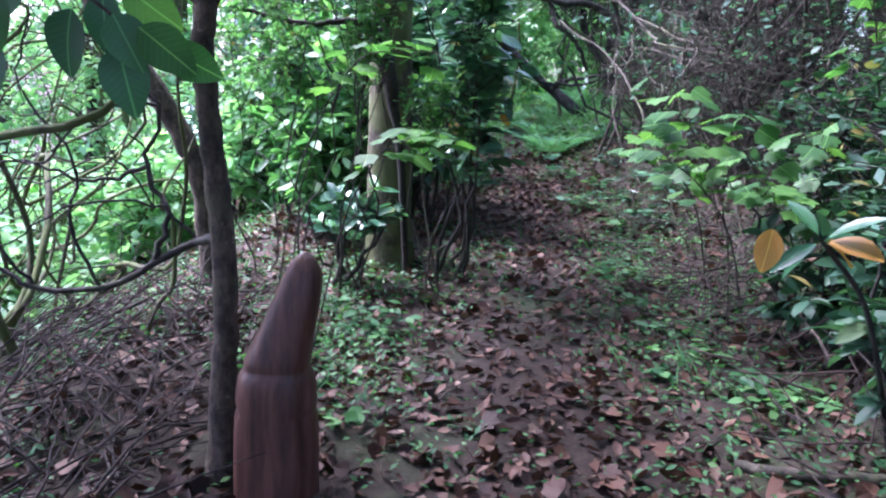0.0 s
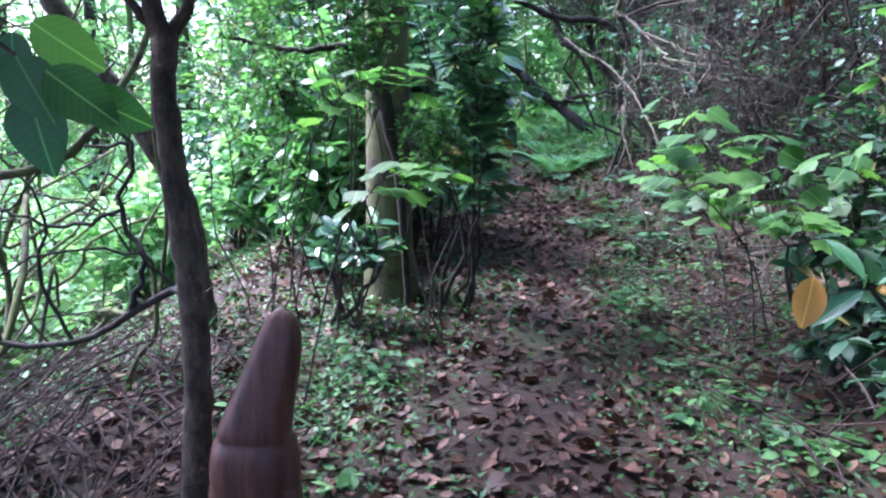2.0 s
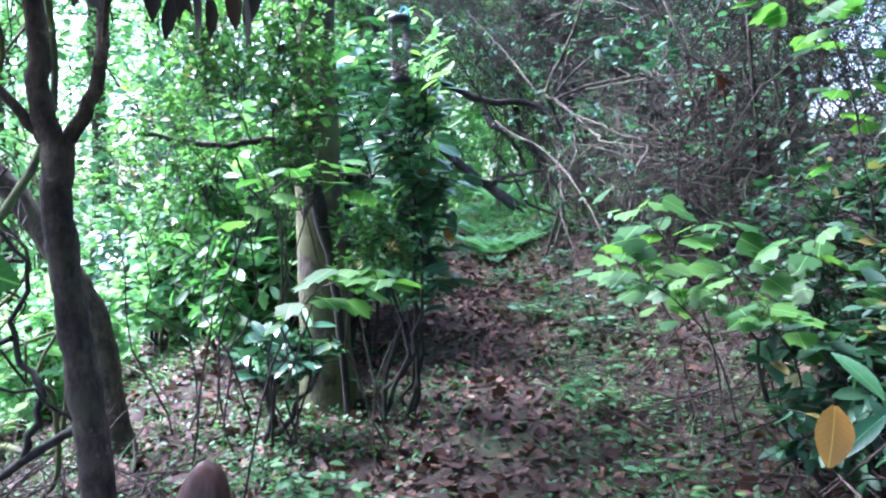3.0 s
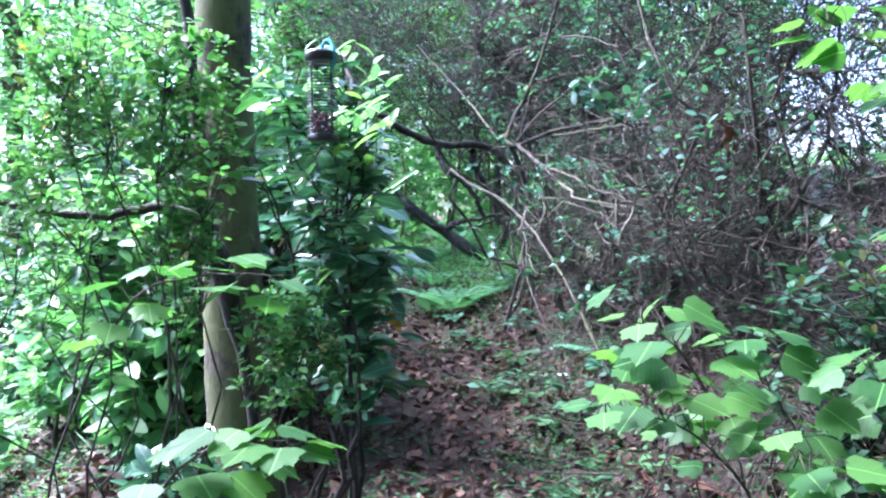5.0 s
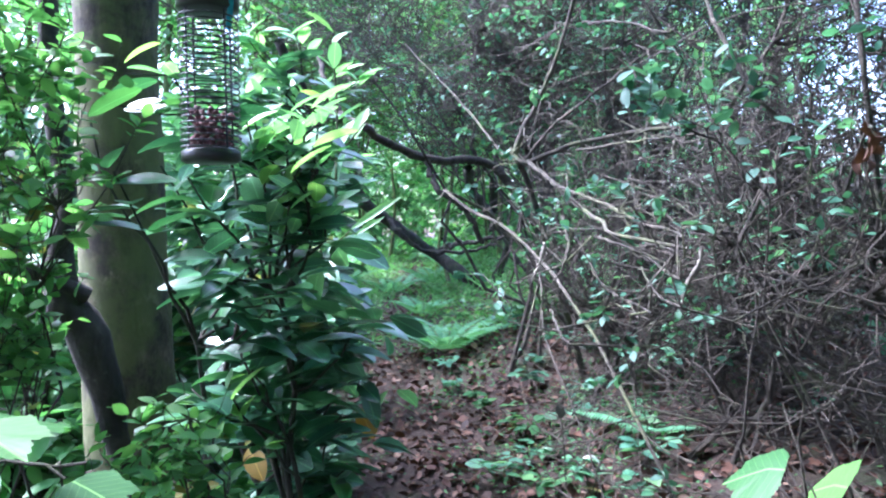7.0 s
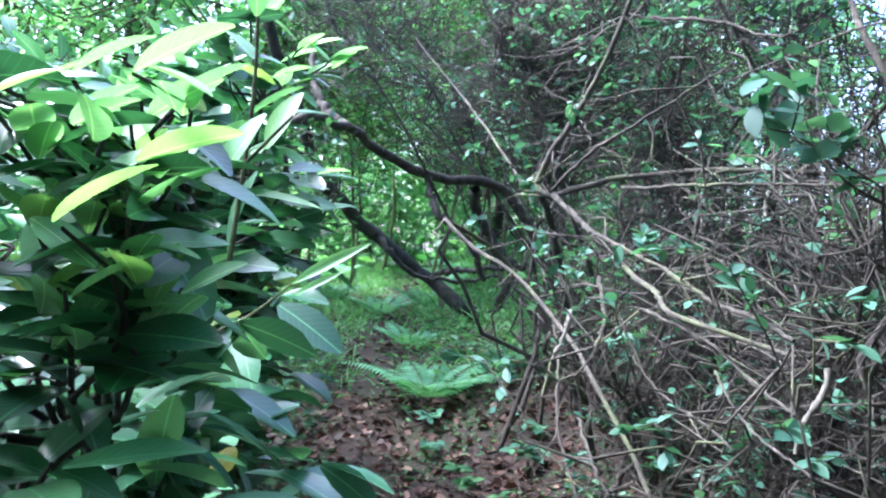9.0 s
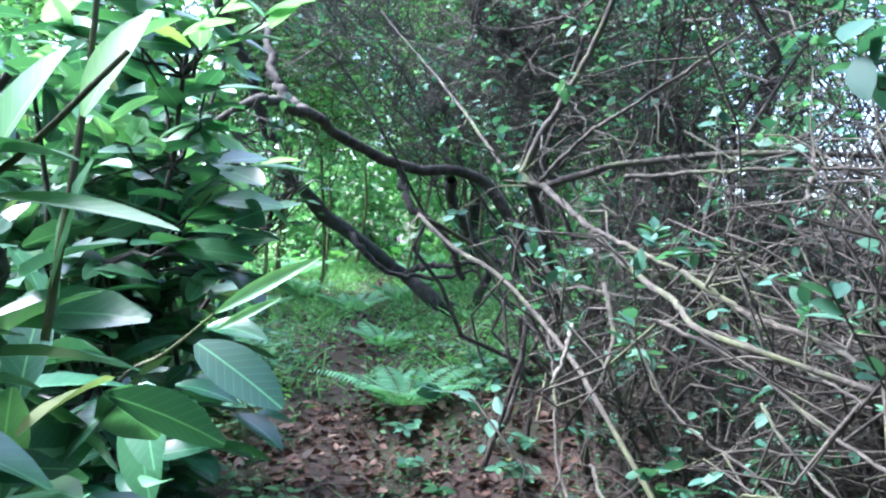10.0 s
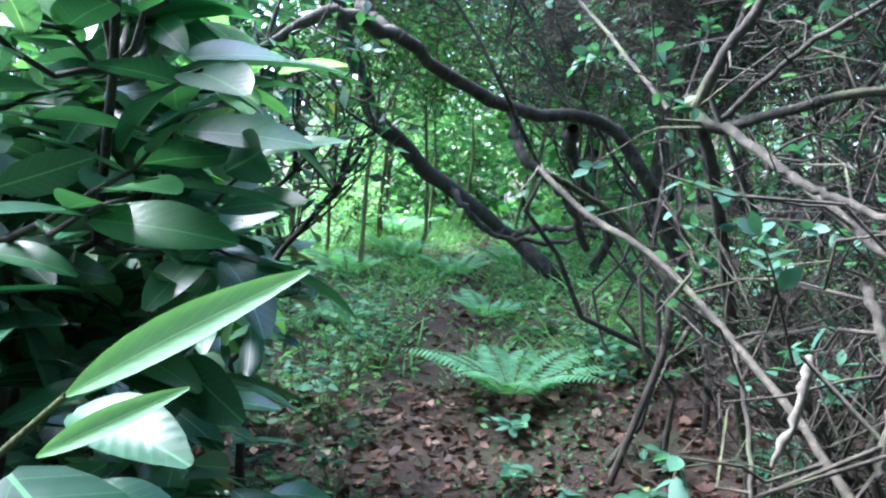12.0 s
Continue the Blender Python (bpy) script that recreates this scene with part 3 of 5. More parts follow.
# ---- bird feeder ----
def feeder():
    x, y, top = 0.088, 3.93, 1.785
    e = empty("bird_feeder", x, y, top - 0.243, "black coiled-wire peanut feeder with a blue hook", "bird feeder")
    m_blk, nt, b = material("black_plastic")
    nt.links.new(ramp(nt, texnoise(nt, 40, 3), [(0.3, (0.012, 0.012, 0.016)), (0.8, (0.03, 0.03, 0.036))]), b.inputs["Base Color"])
    b.inputs["Roughness"].default_value = 0.3
    m_wire, nt, b = material("dark_wire")
    nt.links.new(ramp(nt, texnoise(nt, 60, 3), [(0.3, (0.02, 0.02, 0.024)), (0.8, (0.08, 0.08, 0.09))]), b.inputs["Base Color"])
    b.inputs["Roughness"].default_value, b.inputs["Metallic"].default_value = 0.4, 0.7
    m_blue, nt, b = material("turquoise_cord")
    nt.links.new(ramp(nt, texnoise(nt, 50, 3), [(0.3, (0.01, 0.22, 0.34)), (0.8, (0.03, 0.42, 0.55))]), b.inputs["Base Color"])
    b.inputs["Roughness"].default_value = 0.5
    m_nut, nt, b = material("seed_mix")
    nt.links.new(ramp(nt, texnoise(nt, 90, 4), [(0.3, (0.05, 0.025, 0.035)), (0.6, (0.16, 0.06, 0.07)), (0.8, (0.3, 0.16, 0.14))]), b.inputs["Base Color"])
    b.inputs["Roughness"].default_value = 0.8

    def lathe(name, prof, mat, n=24):
        v = [(x + r * math.cos(2 * math.pi * k / n), y + r * math.sin(2 * math.pi * k / n), h) for r, h in prof for k in range(n)]
        f = [(i * n + k, i * n + (k + 1) % n, (i + 1) * n + (k + 1) % n, (i + 1) * n + k) for i in range(len(prof) - 1) for k in range(n)]
        return under(e, part(name, build(name, v, f), mat))

    cap = lathe("cap", [(0.001, top + 0.004), (0.030, top + 0.003), (0.042, top - 0.002), (0.044, top - 0.008), (0.044, top - 0.024), (0.038, top - 0.027), (0.001, top - 0.027)], m_blk)
    lathe("base", [(0.001, top - 0.243), (0.036, top - 0.243), (0.042, top - 0.239), (0.042, top - 0.227), (0.036, top - 0.223), (0.001, top - 0.223)], m_blk)
    turns, per = 23, 20
    t = np.linspace(0, turns, turns * per)
    coil = np.stack([x + 0.042 * np.cos(2 * math.pi * t), y + 0.042 * np.sin(2 * math.pi * t), top - 0.03 - 0.194 * t / turns], -1)
    under(e, part("wire_coil", tubes("wire_coil", [(coil, np.full(len(coil), 0.0012))], 5), m_wire))
    for k in range(4):
        a = math.pi / 4 + k * math.pi / 2
        q = np.array([(x + 0.037 * math.cos(a), y + 0.037 * math.sin(a), top - h) for h in (0.02, 0.13, 0.235)])
        under(e, part("rod", tubes("rod", [(q, np.full(3, 0.0015))], 5), m_wire))
    pos = np.stack([x + rng.uniform(-0.024, 0.024, 90), y + rng.uniform(-0.024, 0.024, 90), top - rng.uniform(0.165, 0.22, 90)], -1)
    d, nm = spread_leaves(pos, rng.normal(0, 1, pos.shape))
    nut = (np.array([(0, 0, 0), (0.35, 0.5, 0), (0, 0.5, 0.35), (-0.35, 0.5, 0), (0, 0.5, -0.35), (0, 1, 0)]), np.array([(0, 1, 4), (0, 2, 1), (0, 3, 2), (0, 4, 3), (5, 4, 1), (5, 1, 2), (5, 2, 3), (5, 3, 4)]), np.zeros((6, 2)))
    under(e, part("peanuts", scatter("peanuts", nut, pos, d, nm, 0.015), m_nut))["kind"] = "stuff"
    hook = curve([(x + 0.028, y, top - 0.05), (x + 0.036, y - 0.025, top - 0.015), (x + 0.03, y - 0.01, top + 0.02), (x + 0.015, y, top + 0.03), (x + 0.004, y, top + 0.012), (x + 0.012, y, top + 0.004)], 24)
    below(cap, part("hook", tubes("hook", [(hook, np.full(len(hook), 0.0045))], 6), m_blue, None, "turquoise plastic hook"))
    cord = curve([(x + 0.012, y, top + 0.03), (x + 0.0, y + 0.05, top + 0.25), (x - 0.1, y + 0.3, top + 0.9), (x - 0.4, y + 1.0, top + 2.2)], 20)
    under(e, part("cord", tubes("cord", [(cord, np.full(len(cord), 0.0015))], 4), m_wire))


feeder()

# ---- laurel beside the trunk ----
L_NEAR = one_leaf("laurel_leaf", LAUREL_LEAF)
L_NEAR2 = one_leaf("laurel_leaf_bent", blade(8, 0.44, 0.32, 0.3, 1.05, 0.008, 0.65))
L_YOUNG = one_leaf("laurel_leaf_young", blade(7, 0.42, 0.3, 0.14, 1.0, 0.004, 0.65))
L_LONG = one_leaf("long_leaf", blade(8, 0.13, 0.5, 0.12))
S_NEAR = one_leaf("sycamore_leaf", SYC_LEAF)
S_NEAR2 = one_leaf("sycamore_leaf_cupped", palmate(5, -0.1, 0.3))
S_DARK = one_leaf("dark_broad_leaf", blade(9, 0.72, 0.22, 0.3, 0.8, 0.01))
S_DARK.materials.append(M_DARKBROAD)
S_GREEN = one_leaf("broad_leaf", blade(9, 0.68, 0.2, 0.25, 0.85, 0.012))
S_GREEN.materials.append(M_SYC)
for me, mt in ((L_NEAR, M_LAUREL_O), (L_NEAR2, M_LAUREL_O), (L_YOUNG, M_YOUNG), (L_LONG, M_YOUNG), (S_NEAR, M_SYC), (S_NEAR2, M_SYC)):
    me.materials.append(mt)


def laurel(name, base, ends, groups, label, far=None):
    """Groups: (centre, radii, shoots, leaves a shoot, leaf size, young share). Each near leaf is an object."""
    bx, by = base
    bz = float(gz(bx, by))
    e = empty(name, bx, by, bz, label, "shrub", "laurel shrubs")
    stems = []
    for end in ends:
        a = (bx + rng.normal(0, 0.08), by + rng.normal(0, 0.08), bz - 0.05)
        p = wander(a, end, 10, 0.1)
        stems.append((p, taper(p, 0.013, 0.005)))
        under(e, part("stem", tubes("stem", [stems[-1]], 8), M_DARKW))
    shoots = []
    for c, rad, n, per, size, young in groups:
        for tip in in_ball(n, c, rad, 0.2):
            pts = np.concatenate([p for p, r in stems])
            i = np.argmin(np.abs(np.linalg.norm(pts - tip, axis=1) - 0.24) + 0.5 * np.maximum(0, pts[:, 2] - tip[2] + 0.02))
            a = pts[i]
            p = wander(a, tip, 7, 0.12)
            shoots.append((p, taper(p, 0.005, 0.002)))
            d0 = unit(p[-1] - p[-2])
            is_young = rng.uniform() < young
            for k in range(per):
                s = 1 - 0.45 * k / per
                q = p[0] + (p[-1] - p[0]) * s if s < 0.5 else p[min(6, int(s * 6))] + rng.normal(0, 0.01, 3)
                az = k * 2.4 + rng.uniform(0, 0.6)
                w = np.array((math.cos(az), math.sin(az), 0.0))
                top = is_young and k < per // 2
                d = w + 0.5 * d0 + np.array((0, 0, 0.5 if top else rng.uniform(-0.3, 0.2)))
                nrm = np.array((0, 0, 1.0)) + rng.normal(0, 0.3, 3) - 0.2 * w
                place_leaf(e, L_YOUNG if top else (L_NEAR if rng.uniform() < 0.6 else L_NEAR2), None, q, d, nrm, size * rng.uniform(0.6 if top else 0.75, 0.85 if top else 1.1))
    under(e, part("shoot_tangle", tubes("shoot_tangle", shoots, 5), M_DARKW))["kind"] = "stuff"
    if far:
        c, rad, n, per, size = far
        tw = crown_twigs(stems, c, rad, n, 0.2, 0.0, 0.004, 0.5)
        pos, dirs = leaves_on(tw, per, 0.1)
        d, nm = spread_leaves(pos, dirs, droop=0.35)
        under(e, part("foliage", scatter("foliage", LAUREL_LOW, pos, d, nm, rng.uniform(size * 0.7, size * 1.1, len(pos))), M_LAUREL))["kind"] = "stuff"
    return e


laurel("laurel_shrub", (0.05, 4.75), [(0.12, 4.6, 1.3), (-0.05, 4.5, 1.2), (0.2, 4.75, 1.55), (0.0, 4.9, 1.5), (0.15, 4.4, 1.0), (0.1, 5.0, 1.75)],
       [((0.16, 4.45, 1.6), (0.16, 0.16, 0.14), 20, 8, 0.112, 0.9), ((0.1, 4.5, 1.25), (0.2, 0.2, 0.28), 16, 7, 0.125, 0.1), ((-0.1, 4.4, 1.6), (0.16, 0.15, 0.2), 9, 6, 0.12, 0.4), ((0.18, 4.65, 0.8), (0.2, 0.2, 0.3), 9, 6, 0.12, 0.0)],
       "glossy dark green laurel with pale young shoots", ((0.16, 4.85, 1.1), (0.28, 0.3, 0.5), 70, 6, 0.13))
laurel("laurel_shrub", (-0.15, 5.9), [(0.0, 5.8, 1.5), (-0.2, 5.9, 1.9), (0.1, 6.1, 1.7), (-0.3, 6.2, 1.6), (0.05, 5.7, 1.2), (-0.1, 6.3, 2.1), (0.15, 5.75, 1.9)],
       [((0.12, 5.85, 1.6), (0.26, 0.3, 0.35), 19, 7, 0.145, 0.15), ((0.1, 5.6, 1.95), (0.25, 0.25, 0.25), 12, 8, 0.13, 0.7), ((0.05, 5.8, 1.15), (0.3, 0.3, 0.35), 16, 6, 0.145, 0.0)],
       "tall glossy laurel crowding the path with large leaves", ((-0.3, 6.2, 1.2), (0.55, 0.6, 1.0), 330, 6, 0.14))

# conspicuous single leaves of the laurel: stalk end, tip, facing, width
e = empty("laurel_branch", 0.12, 5.2, 1.3, "laurel branch with long bright and glossy leaves", "branch")
for kind, a, b, nrm in [(L_LONG, (0.29, 5.355, 1.45), (0.44, 5.265, 1.555), (-0.35, -0.9, 0.25)), (L_LONG, (0.30, 5.30, 1.43), (0.39, 5.25, 1.49), (-0.35, -0.9, 0.25)), (L_NEAR, (0.268, 5.33, 1.405), (0.408, 5.245, 1.335), (0.1, -0.75, 0.7)), (L_NEAR, (0.168, 5.39, 1.29), (0.208, 5.29, 1.168), (-0.3, -0.8, 0.5)),
                        (L_NEAR, (0.20, 5.28, 1.35), (0.235, 5.17, 1.26), (-0.3, -0.8, 0.5)), (L_NEAR2, (0.27, 5.41, 1.42), (0.36, 5.34, 1.44), (0, -0.5, 0.8))]:
    a, b = np.array(a), np.array(b)
    place_leaf(e, kind, None, a, b - a, nrm, float(np.linalg.norm(b - a)))
q = curve([(-0.02, 5.85, 1.15), (0.1, 5.6, 1.3), (0.2, 5.42, 1.37), (0.29, 5.355, 1.45)], 16)
under(e, part("stem", tubes("stem", [(q, taper(q, 0.005, 0.0025))], 6), M_MOSSY))
e = empty("laurel_branch", 0.12, 4.62, 1.4, "laurel shoot with broad shining and yellow-green leaves", "branch")
for kind, a, b, nrm in [(L_NEAR, (0.157, 4.60, 1.568), (0.222, 4.485, 1.437), (0.35, -0.6, 0.75)), (L_NEAR, (0.054, 4.64, 1.575), (0.10, 4.52, 1.485), (0.1, -0.7, 0.7)), (L_YOUNG, (0.245, 4.575, 1.605), (0.185, 4.50, 1.64), (0.4, -0.6, 0.6)),
                        (L_YOUNG, (0.25, 4.575, 1.61), (0.29, 4.56, 1.70), (-0.6, -0.6, 0.3)), (L_LONG, (0.25, 4.58, 1.605), (0.37, 4.53, 1.605), (0, -0.5, 0.8)), (L_YOUNG, (0.30, 4.6, 1.66), (0.33, 4.6, 1.735), (-0.5, -0.7, 0.2)), (L_NEAR2, (0.16, 4.6, 1.57), (0.27, 4.5, 1.50), (0.2, -0.4, 0.9))]:
    a, b = np.array(a), np.array(b)
    place_leaf(e, kind, None, a, b - a, nrm, float(np.linalg.norm(b - a)))
for pts in ([(0.08, 4.72, 1.2), (0.1, 4.66, 1.45), (0.157, 4.60, 1.57), (0.25, 4.575, 1.61), (0.33, 4.58, 1.7)], [(0.1, 4.66, 1.45), (0.054, 4.64, 1.575)], [(0.25, 4.7, 1.5), (0.26, 4.75, 1.75), (0.25, 4.78, 1.95)]):
    q = curve(pts, 16)
    under(e, part("stem", tubes("stem", [(q, taper(q, 0.004, 0.0018))], 6), M_MOSSY))
for k, h in enumerate((1.72, 1.8, 1.86, 1.92, 1.95)):
    az = 2.4 * k
    place_leaf(e, L_YOUNG, None, np.array((0.255, 4.76, h)), np.array((math.cos(az), math.sin(az), 0.9)), np.array((-math.cos(az), -math.sin(az), 1.0)), 0.085)

# ---- leaf sprays ----
def spray(name, base, line, n, size, label, mesh_pool=None, flat=0.25, rise=0.05, spread=0.6, face=(0, 0)):
    """A woody shoot along a line of points, broad leaves held level on stalks along it."""
    e = empty(name, base[0], base[1], float(gz(*base)), label, "sapling", "sycamore saplings")
    p = curve([(base[0], base[1], float(gz(*base)) - 0.04), *line], 30, 0.002)
    under(e, part("stem", tubes("stem", [(p, taper(p, 0.0045, 0.0018))], 6), M_TWIG))
    stalks = []
    k0 = len(p) * 2 // 5
    for k in range(n):
        s = k0 + (len(p) - 1 - k0) * (k + 0.5) / n
        q = p[int(s)]
        az = k * 2.2 + rng.uniform(0, 0.7)
        w = np.array((math.cos(az), math.sin(az), 0.0))
        L = size * spread * rng.uniform(0.5, 1.2)
        a = q + w * L + np.array((0, 0, rise + rng.uniform(-0.05, 0.05)))
        mid = q + w * L * 0.5 + np.array((0, 0, rise))
        st = np.array([q, mid, a])
        stalks.append((st, np.array((0.0022, 0.0018, 0.0014))))
        place_leaf(e, rng.choice([0, 1]) and S_NEAR or S_NEAR2, None, a, w + np.array((0, 0, rng.uniform(-0.5, 0.0))), np.array((*face, 1.0)) + rng.normal(0, flat, 3), size * rng.uniform(0.7, 1.15))
    under(e, part("stalk_tangle", tubes("stalk_tangle", stalks, 4), M_PALE))["kind"] = "stuff"
    return e


spray("sycamore_sapling", (-0.75, 3.9), [(-0.6, 3.8, 0.7), (-0.38, 3.7, 1.12), (-0.2, 3.66, 1.2), (0.0, 3.64, 1.2)], 16, 0.115, "young sycamore shoot with level pale green leaves", spread=0.35, flat=0.15, rise=0.0)
spray("sycamore_sapling", (-0.5, 3.5), [(-0.35, 3.45, 0.55), (-0.2, 3.42, 0.82), (-0.05, 3.4, 0.88), (0.05, 3.38, 0.86)], 22, 0.11, "low young sycamore with level green leaves", spread=0.4, flat=0.2, rise=0.0)
for base, line, n, size in [((1.3, 3.8), [(1.2, 3.75, 0.6), (1.0, 3.66, 0.95), (0.82, 3.62, 1.08)], 19, 0.115), ((1.35, 3.75), [(1.2, 3.7, 0.55), (0.95, 3.62, 0.8), (0.72, 3.6, 0.84)], 21, 0.11), ((1.5, 3.8), [(1.4, 3.75, 0.6), (1.25, 3.7, 0.85), (1.12, 3.66, 0.98)], 22, 0.11),
                            ((1.45, 3.5), [(1.38, 3.45, 0.5), (1.25, 3.42, 0.7), (1.05, 3.4, 0.76)], 20, 0.1), ((1.7, 3.7), [(1.65, 3.65, 0.65), (1.55, 3.6, 0.85), (1.4, 3.5, 0.92)], 22, 0.11), ((1.3, 4.1), [(1.2, 4.05, 0.5), (1.08, 4.0, 0.72), (0.95, 3.95, 0.85)], 18, 0.105)]:
    spray("sycamore_sapling", base, line, n, size, "bright green leafy sycamore shoot above leaf litter", spread=0.75, face=(-0.15, -0.35))
# large dark leaves hanging close over the start
e = empty("overhanging_sapling", -1.0, 2.1, float(gz(-1.0, 2.1)), "broad dark leaves hanging from a slender shoot", "sapling")
q = curve([(-1.0, 2.1, -0.3), (-0.98, 2.0, 0.6), (-0.85, 1.95, 1.25), (-0.65, 1.92, 1.24), (-0.5, 1.9, 1.14), (-0.4, 1.9, 1.1)], 30, 0.003)
under(e, part("stem", tubes("stem", [(q, taper(q, 0.008, 0.002))], 6), M_SAP))
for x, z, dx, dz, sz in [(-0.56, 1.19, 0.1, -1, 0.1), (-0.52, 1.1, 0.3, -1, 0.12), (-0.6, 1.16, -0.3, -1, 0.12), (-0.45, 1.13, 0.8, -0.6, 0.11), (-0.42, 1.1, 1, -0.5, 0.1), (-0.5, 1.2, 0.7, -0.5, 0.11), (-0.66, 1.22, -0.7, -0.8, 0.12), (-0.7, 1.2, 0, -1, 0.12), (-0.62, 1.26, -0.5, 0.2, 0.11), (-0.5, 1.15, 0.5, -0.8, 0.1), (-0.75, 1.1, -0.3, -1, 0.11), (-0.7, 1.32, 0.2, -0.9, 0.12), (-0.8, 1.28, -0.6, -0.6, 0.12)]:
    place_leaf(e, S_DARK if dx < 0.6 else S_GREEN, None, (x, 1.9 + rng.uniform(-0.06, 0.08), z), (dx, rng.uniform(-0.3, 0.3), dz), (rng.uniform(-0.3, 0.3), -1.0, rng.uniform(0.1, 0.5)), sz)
spray("overhanging_sapling", (1.75, 3.4), [(1.65, 3.5, 1.0), (1.5, 3.5, 1.6), (1.25, 3.5, 1.78)], 30, 0.11, "green sycamore branch hanging over the path", spread=0.8)

# ---- rhododendron with yellowing leaves ----
e = empty("rhododendron_shrub", 1.35, 2.6, float(gz(1.35, 2.6)), "rhododendron sprig with orange and dark green leaves", "shrub")
O_LEAF = one_leaf("orange_leaf", blade(6, 0.62, 0.3, 0.2, 1.0, 0.01, 0.65))
O_LEAF.materials.append(M_ORANGE)
D_LEAF = one_leaf("dark_leaf", blade(6, 0.3, 0.3, 0.2))
D_LEAF.materials.append(M_LAUREL_O)
p = curve([(1.35, 2.6, float(gz(1.35, 2.6)) - 0.03), (1.12, 2.42, 0.55), (0.94, 2.34, 0.75)], 16)
under(e, part("stem", tubes("stem", [(p, taper(p, 0.009, 0.005))], 7), M_DARKW))
hub = p[-1]
for k, (dx, dz, sz, o) in enumerate([(-0.19, 0.05, 0.10, 1), (-0.16, -0.08, 0.13, 0), (-0.06, -0.11, 0.12, 0), (0.05, 0.0, 0.12, 1), (0.06, 0.09, 0.13, 0), (0.1, -0.06, 0.11, 1), (-0.05, 0.12, 0.12, 0), (0.14, 0.04, 0.13, 0), (-0.02, 0.06, 0.13, 0)]):
    w = np.array((dx, rng.uniform(-0.1, 0.1), dz * 0.8))
    place_leaf(e, O_LEAF if o else D_LEAF, None, hub + (w * 0.75 if k == 0 else unit(w) * 0.02), w if k else np.array((-0.3, -0.5, -0.8)), np.array((-0.1, -0.6, 1.0)) if k else np.array((-0.2, -1.0, 0.3)), sz)
shrub("bramble_shrub", (1.75, 2.7), [(1.5, 2.6, 0.9), (1.8, 2.6, 1.1), (1.6, 2.9, 0.7)], (1.6, 2.75, 0.8), (0.45, 0.35, 0.4), 70, 5, SMALL_LEAF, (0.04, 0.07), M_SAGE, M_TWIG, "tangled bramble on the bank beside the path")

for x, y, h, w in [(2.0, 3.3, 2.2, 0.55), (1.95, 2.4, 1.5, 0.5), (1.62, 2.95, 1.15, 0.42), (1.9, 2.85, 1.7, 0.55), (1.55, 2.25, 0.95, 0.42), (1.75, 3.9, 1.0, 0.45), (1.4, 2.6, 0.55, 0.32), (1.5, 3.3, 0.6, 0.35), (1.25, 2.0, 0.4, 0.26), (1.75, 3.0, 0.9, 0.4), (2.5, 2.7, 2.4, 0.7), (1.7, 1.5, 1.3, 0.4)]:
    z = float(gz(x, y))
    shrub("evergreen_shrub", (x, y), [(x + rng.normal(0, w * 0.4), y + rng.normal(0, w * 0.4), z + h * rng.uniform(0.7, 1)) for q in range(5)], (x, y, z + h * 0.58), (w, w * 0.9, h * 0.5), 190 if w > 0.41 else 45, 9, OVATE if w > 0.41 else LAUREL_LOW, (0.035, 0.06) if w > 0.41 else (0.06, 0.11), M_DARKL, M_DARKW, "dark evergreen shrub on the bank", group="evergreen shrubs", shell=0.1, droop=0.3, stem_r=0.012)

for base, c, rad in [((1.95, 2.0), (1.55, 1.9, 2.05), (0.65, 0.7, 0.4)), ((2.15, 2.8), (1.75, 2.8, 2.0), (0.65, 0.6, 0.5)), ((1.75, 1.1), (1.45, 1.1, 1.95), (0.6, 0.6, 0.4))]:
    shrub("evergreen_shrub", base, [tuple(in_ball(1, c, np.asarray(rad) * 0.8)[0]) for q in range(5)], c, rad, 300, 10, OVATE, (0.045, 0.075), M_DARKL, M_DARKW, "dark evergreen bush arching over the bank", group="evergreen shrubs", shell=0.0, droop=0.3, stem_r=0.016)

# ---- small-leaved shrub before the trunk ----
for base, ends, c, rad, n in [((-0.5, 4.5), [(-0.35, 4.32, 1.75), (-0.25, 4.28, 1.5), (-0.4, 4.3, 1.95)], (-0.34, 4.3, 1.66), (0.27, 0.2, 0.36), 120), ((-0.7, 4.5), [(-0.75, 4.38, 1.7), (-0.6, 4.32, 1.55), (-0.85, 4.4, 2.0)], (-0.74, 4.38, 1.7), (0.34, 0.25, 0.42), 130),
                              ((-0.95, 4.7), [(-0.95, 4.5, 1.3), (-1.1, 4.6, 1.5), (-0.85, 4.5, 1.1)], (-0.98, 4.55, 1.35), (0.35, 0.25, 0.4), 90), ((-0.4, 4.45), [(-0.3, 4.3, 1.2), (-0.45, 4.3, 1.3)], (-0.36, 4.3, 1.3), (0.22, 0.15, 0.14), 35)]:
    shrub("privet_shrub", base, ends, c, rad, n, 11, OVATE, (0.024, 0.046), M_SMALL, M_TWIG, "small-leaved light green privet by the trunk", group="privet shrubs", shell=0.0, reach=0.4, stem_r=0.006, twig_r=0.002)
shrub("privet_shrub", (-0.05, 4.3), [(-0.1, 4.2, 0.9), (0.05, 4.2, 0.95), (-0.02, 4.25, 1.1)], (-0.02, 4.25, 0.95), (0.22, 0.15, 0.26), 90, 11, OVATE, (0.025, 0.045), M_SMALL, M_TWIG, "low small-leaved privet under the laurel", shell=0.0, reach=0.3, stem_r=0.006, twig_r=0.002)
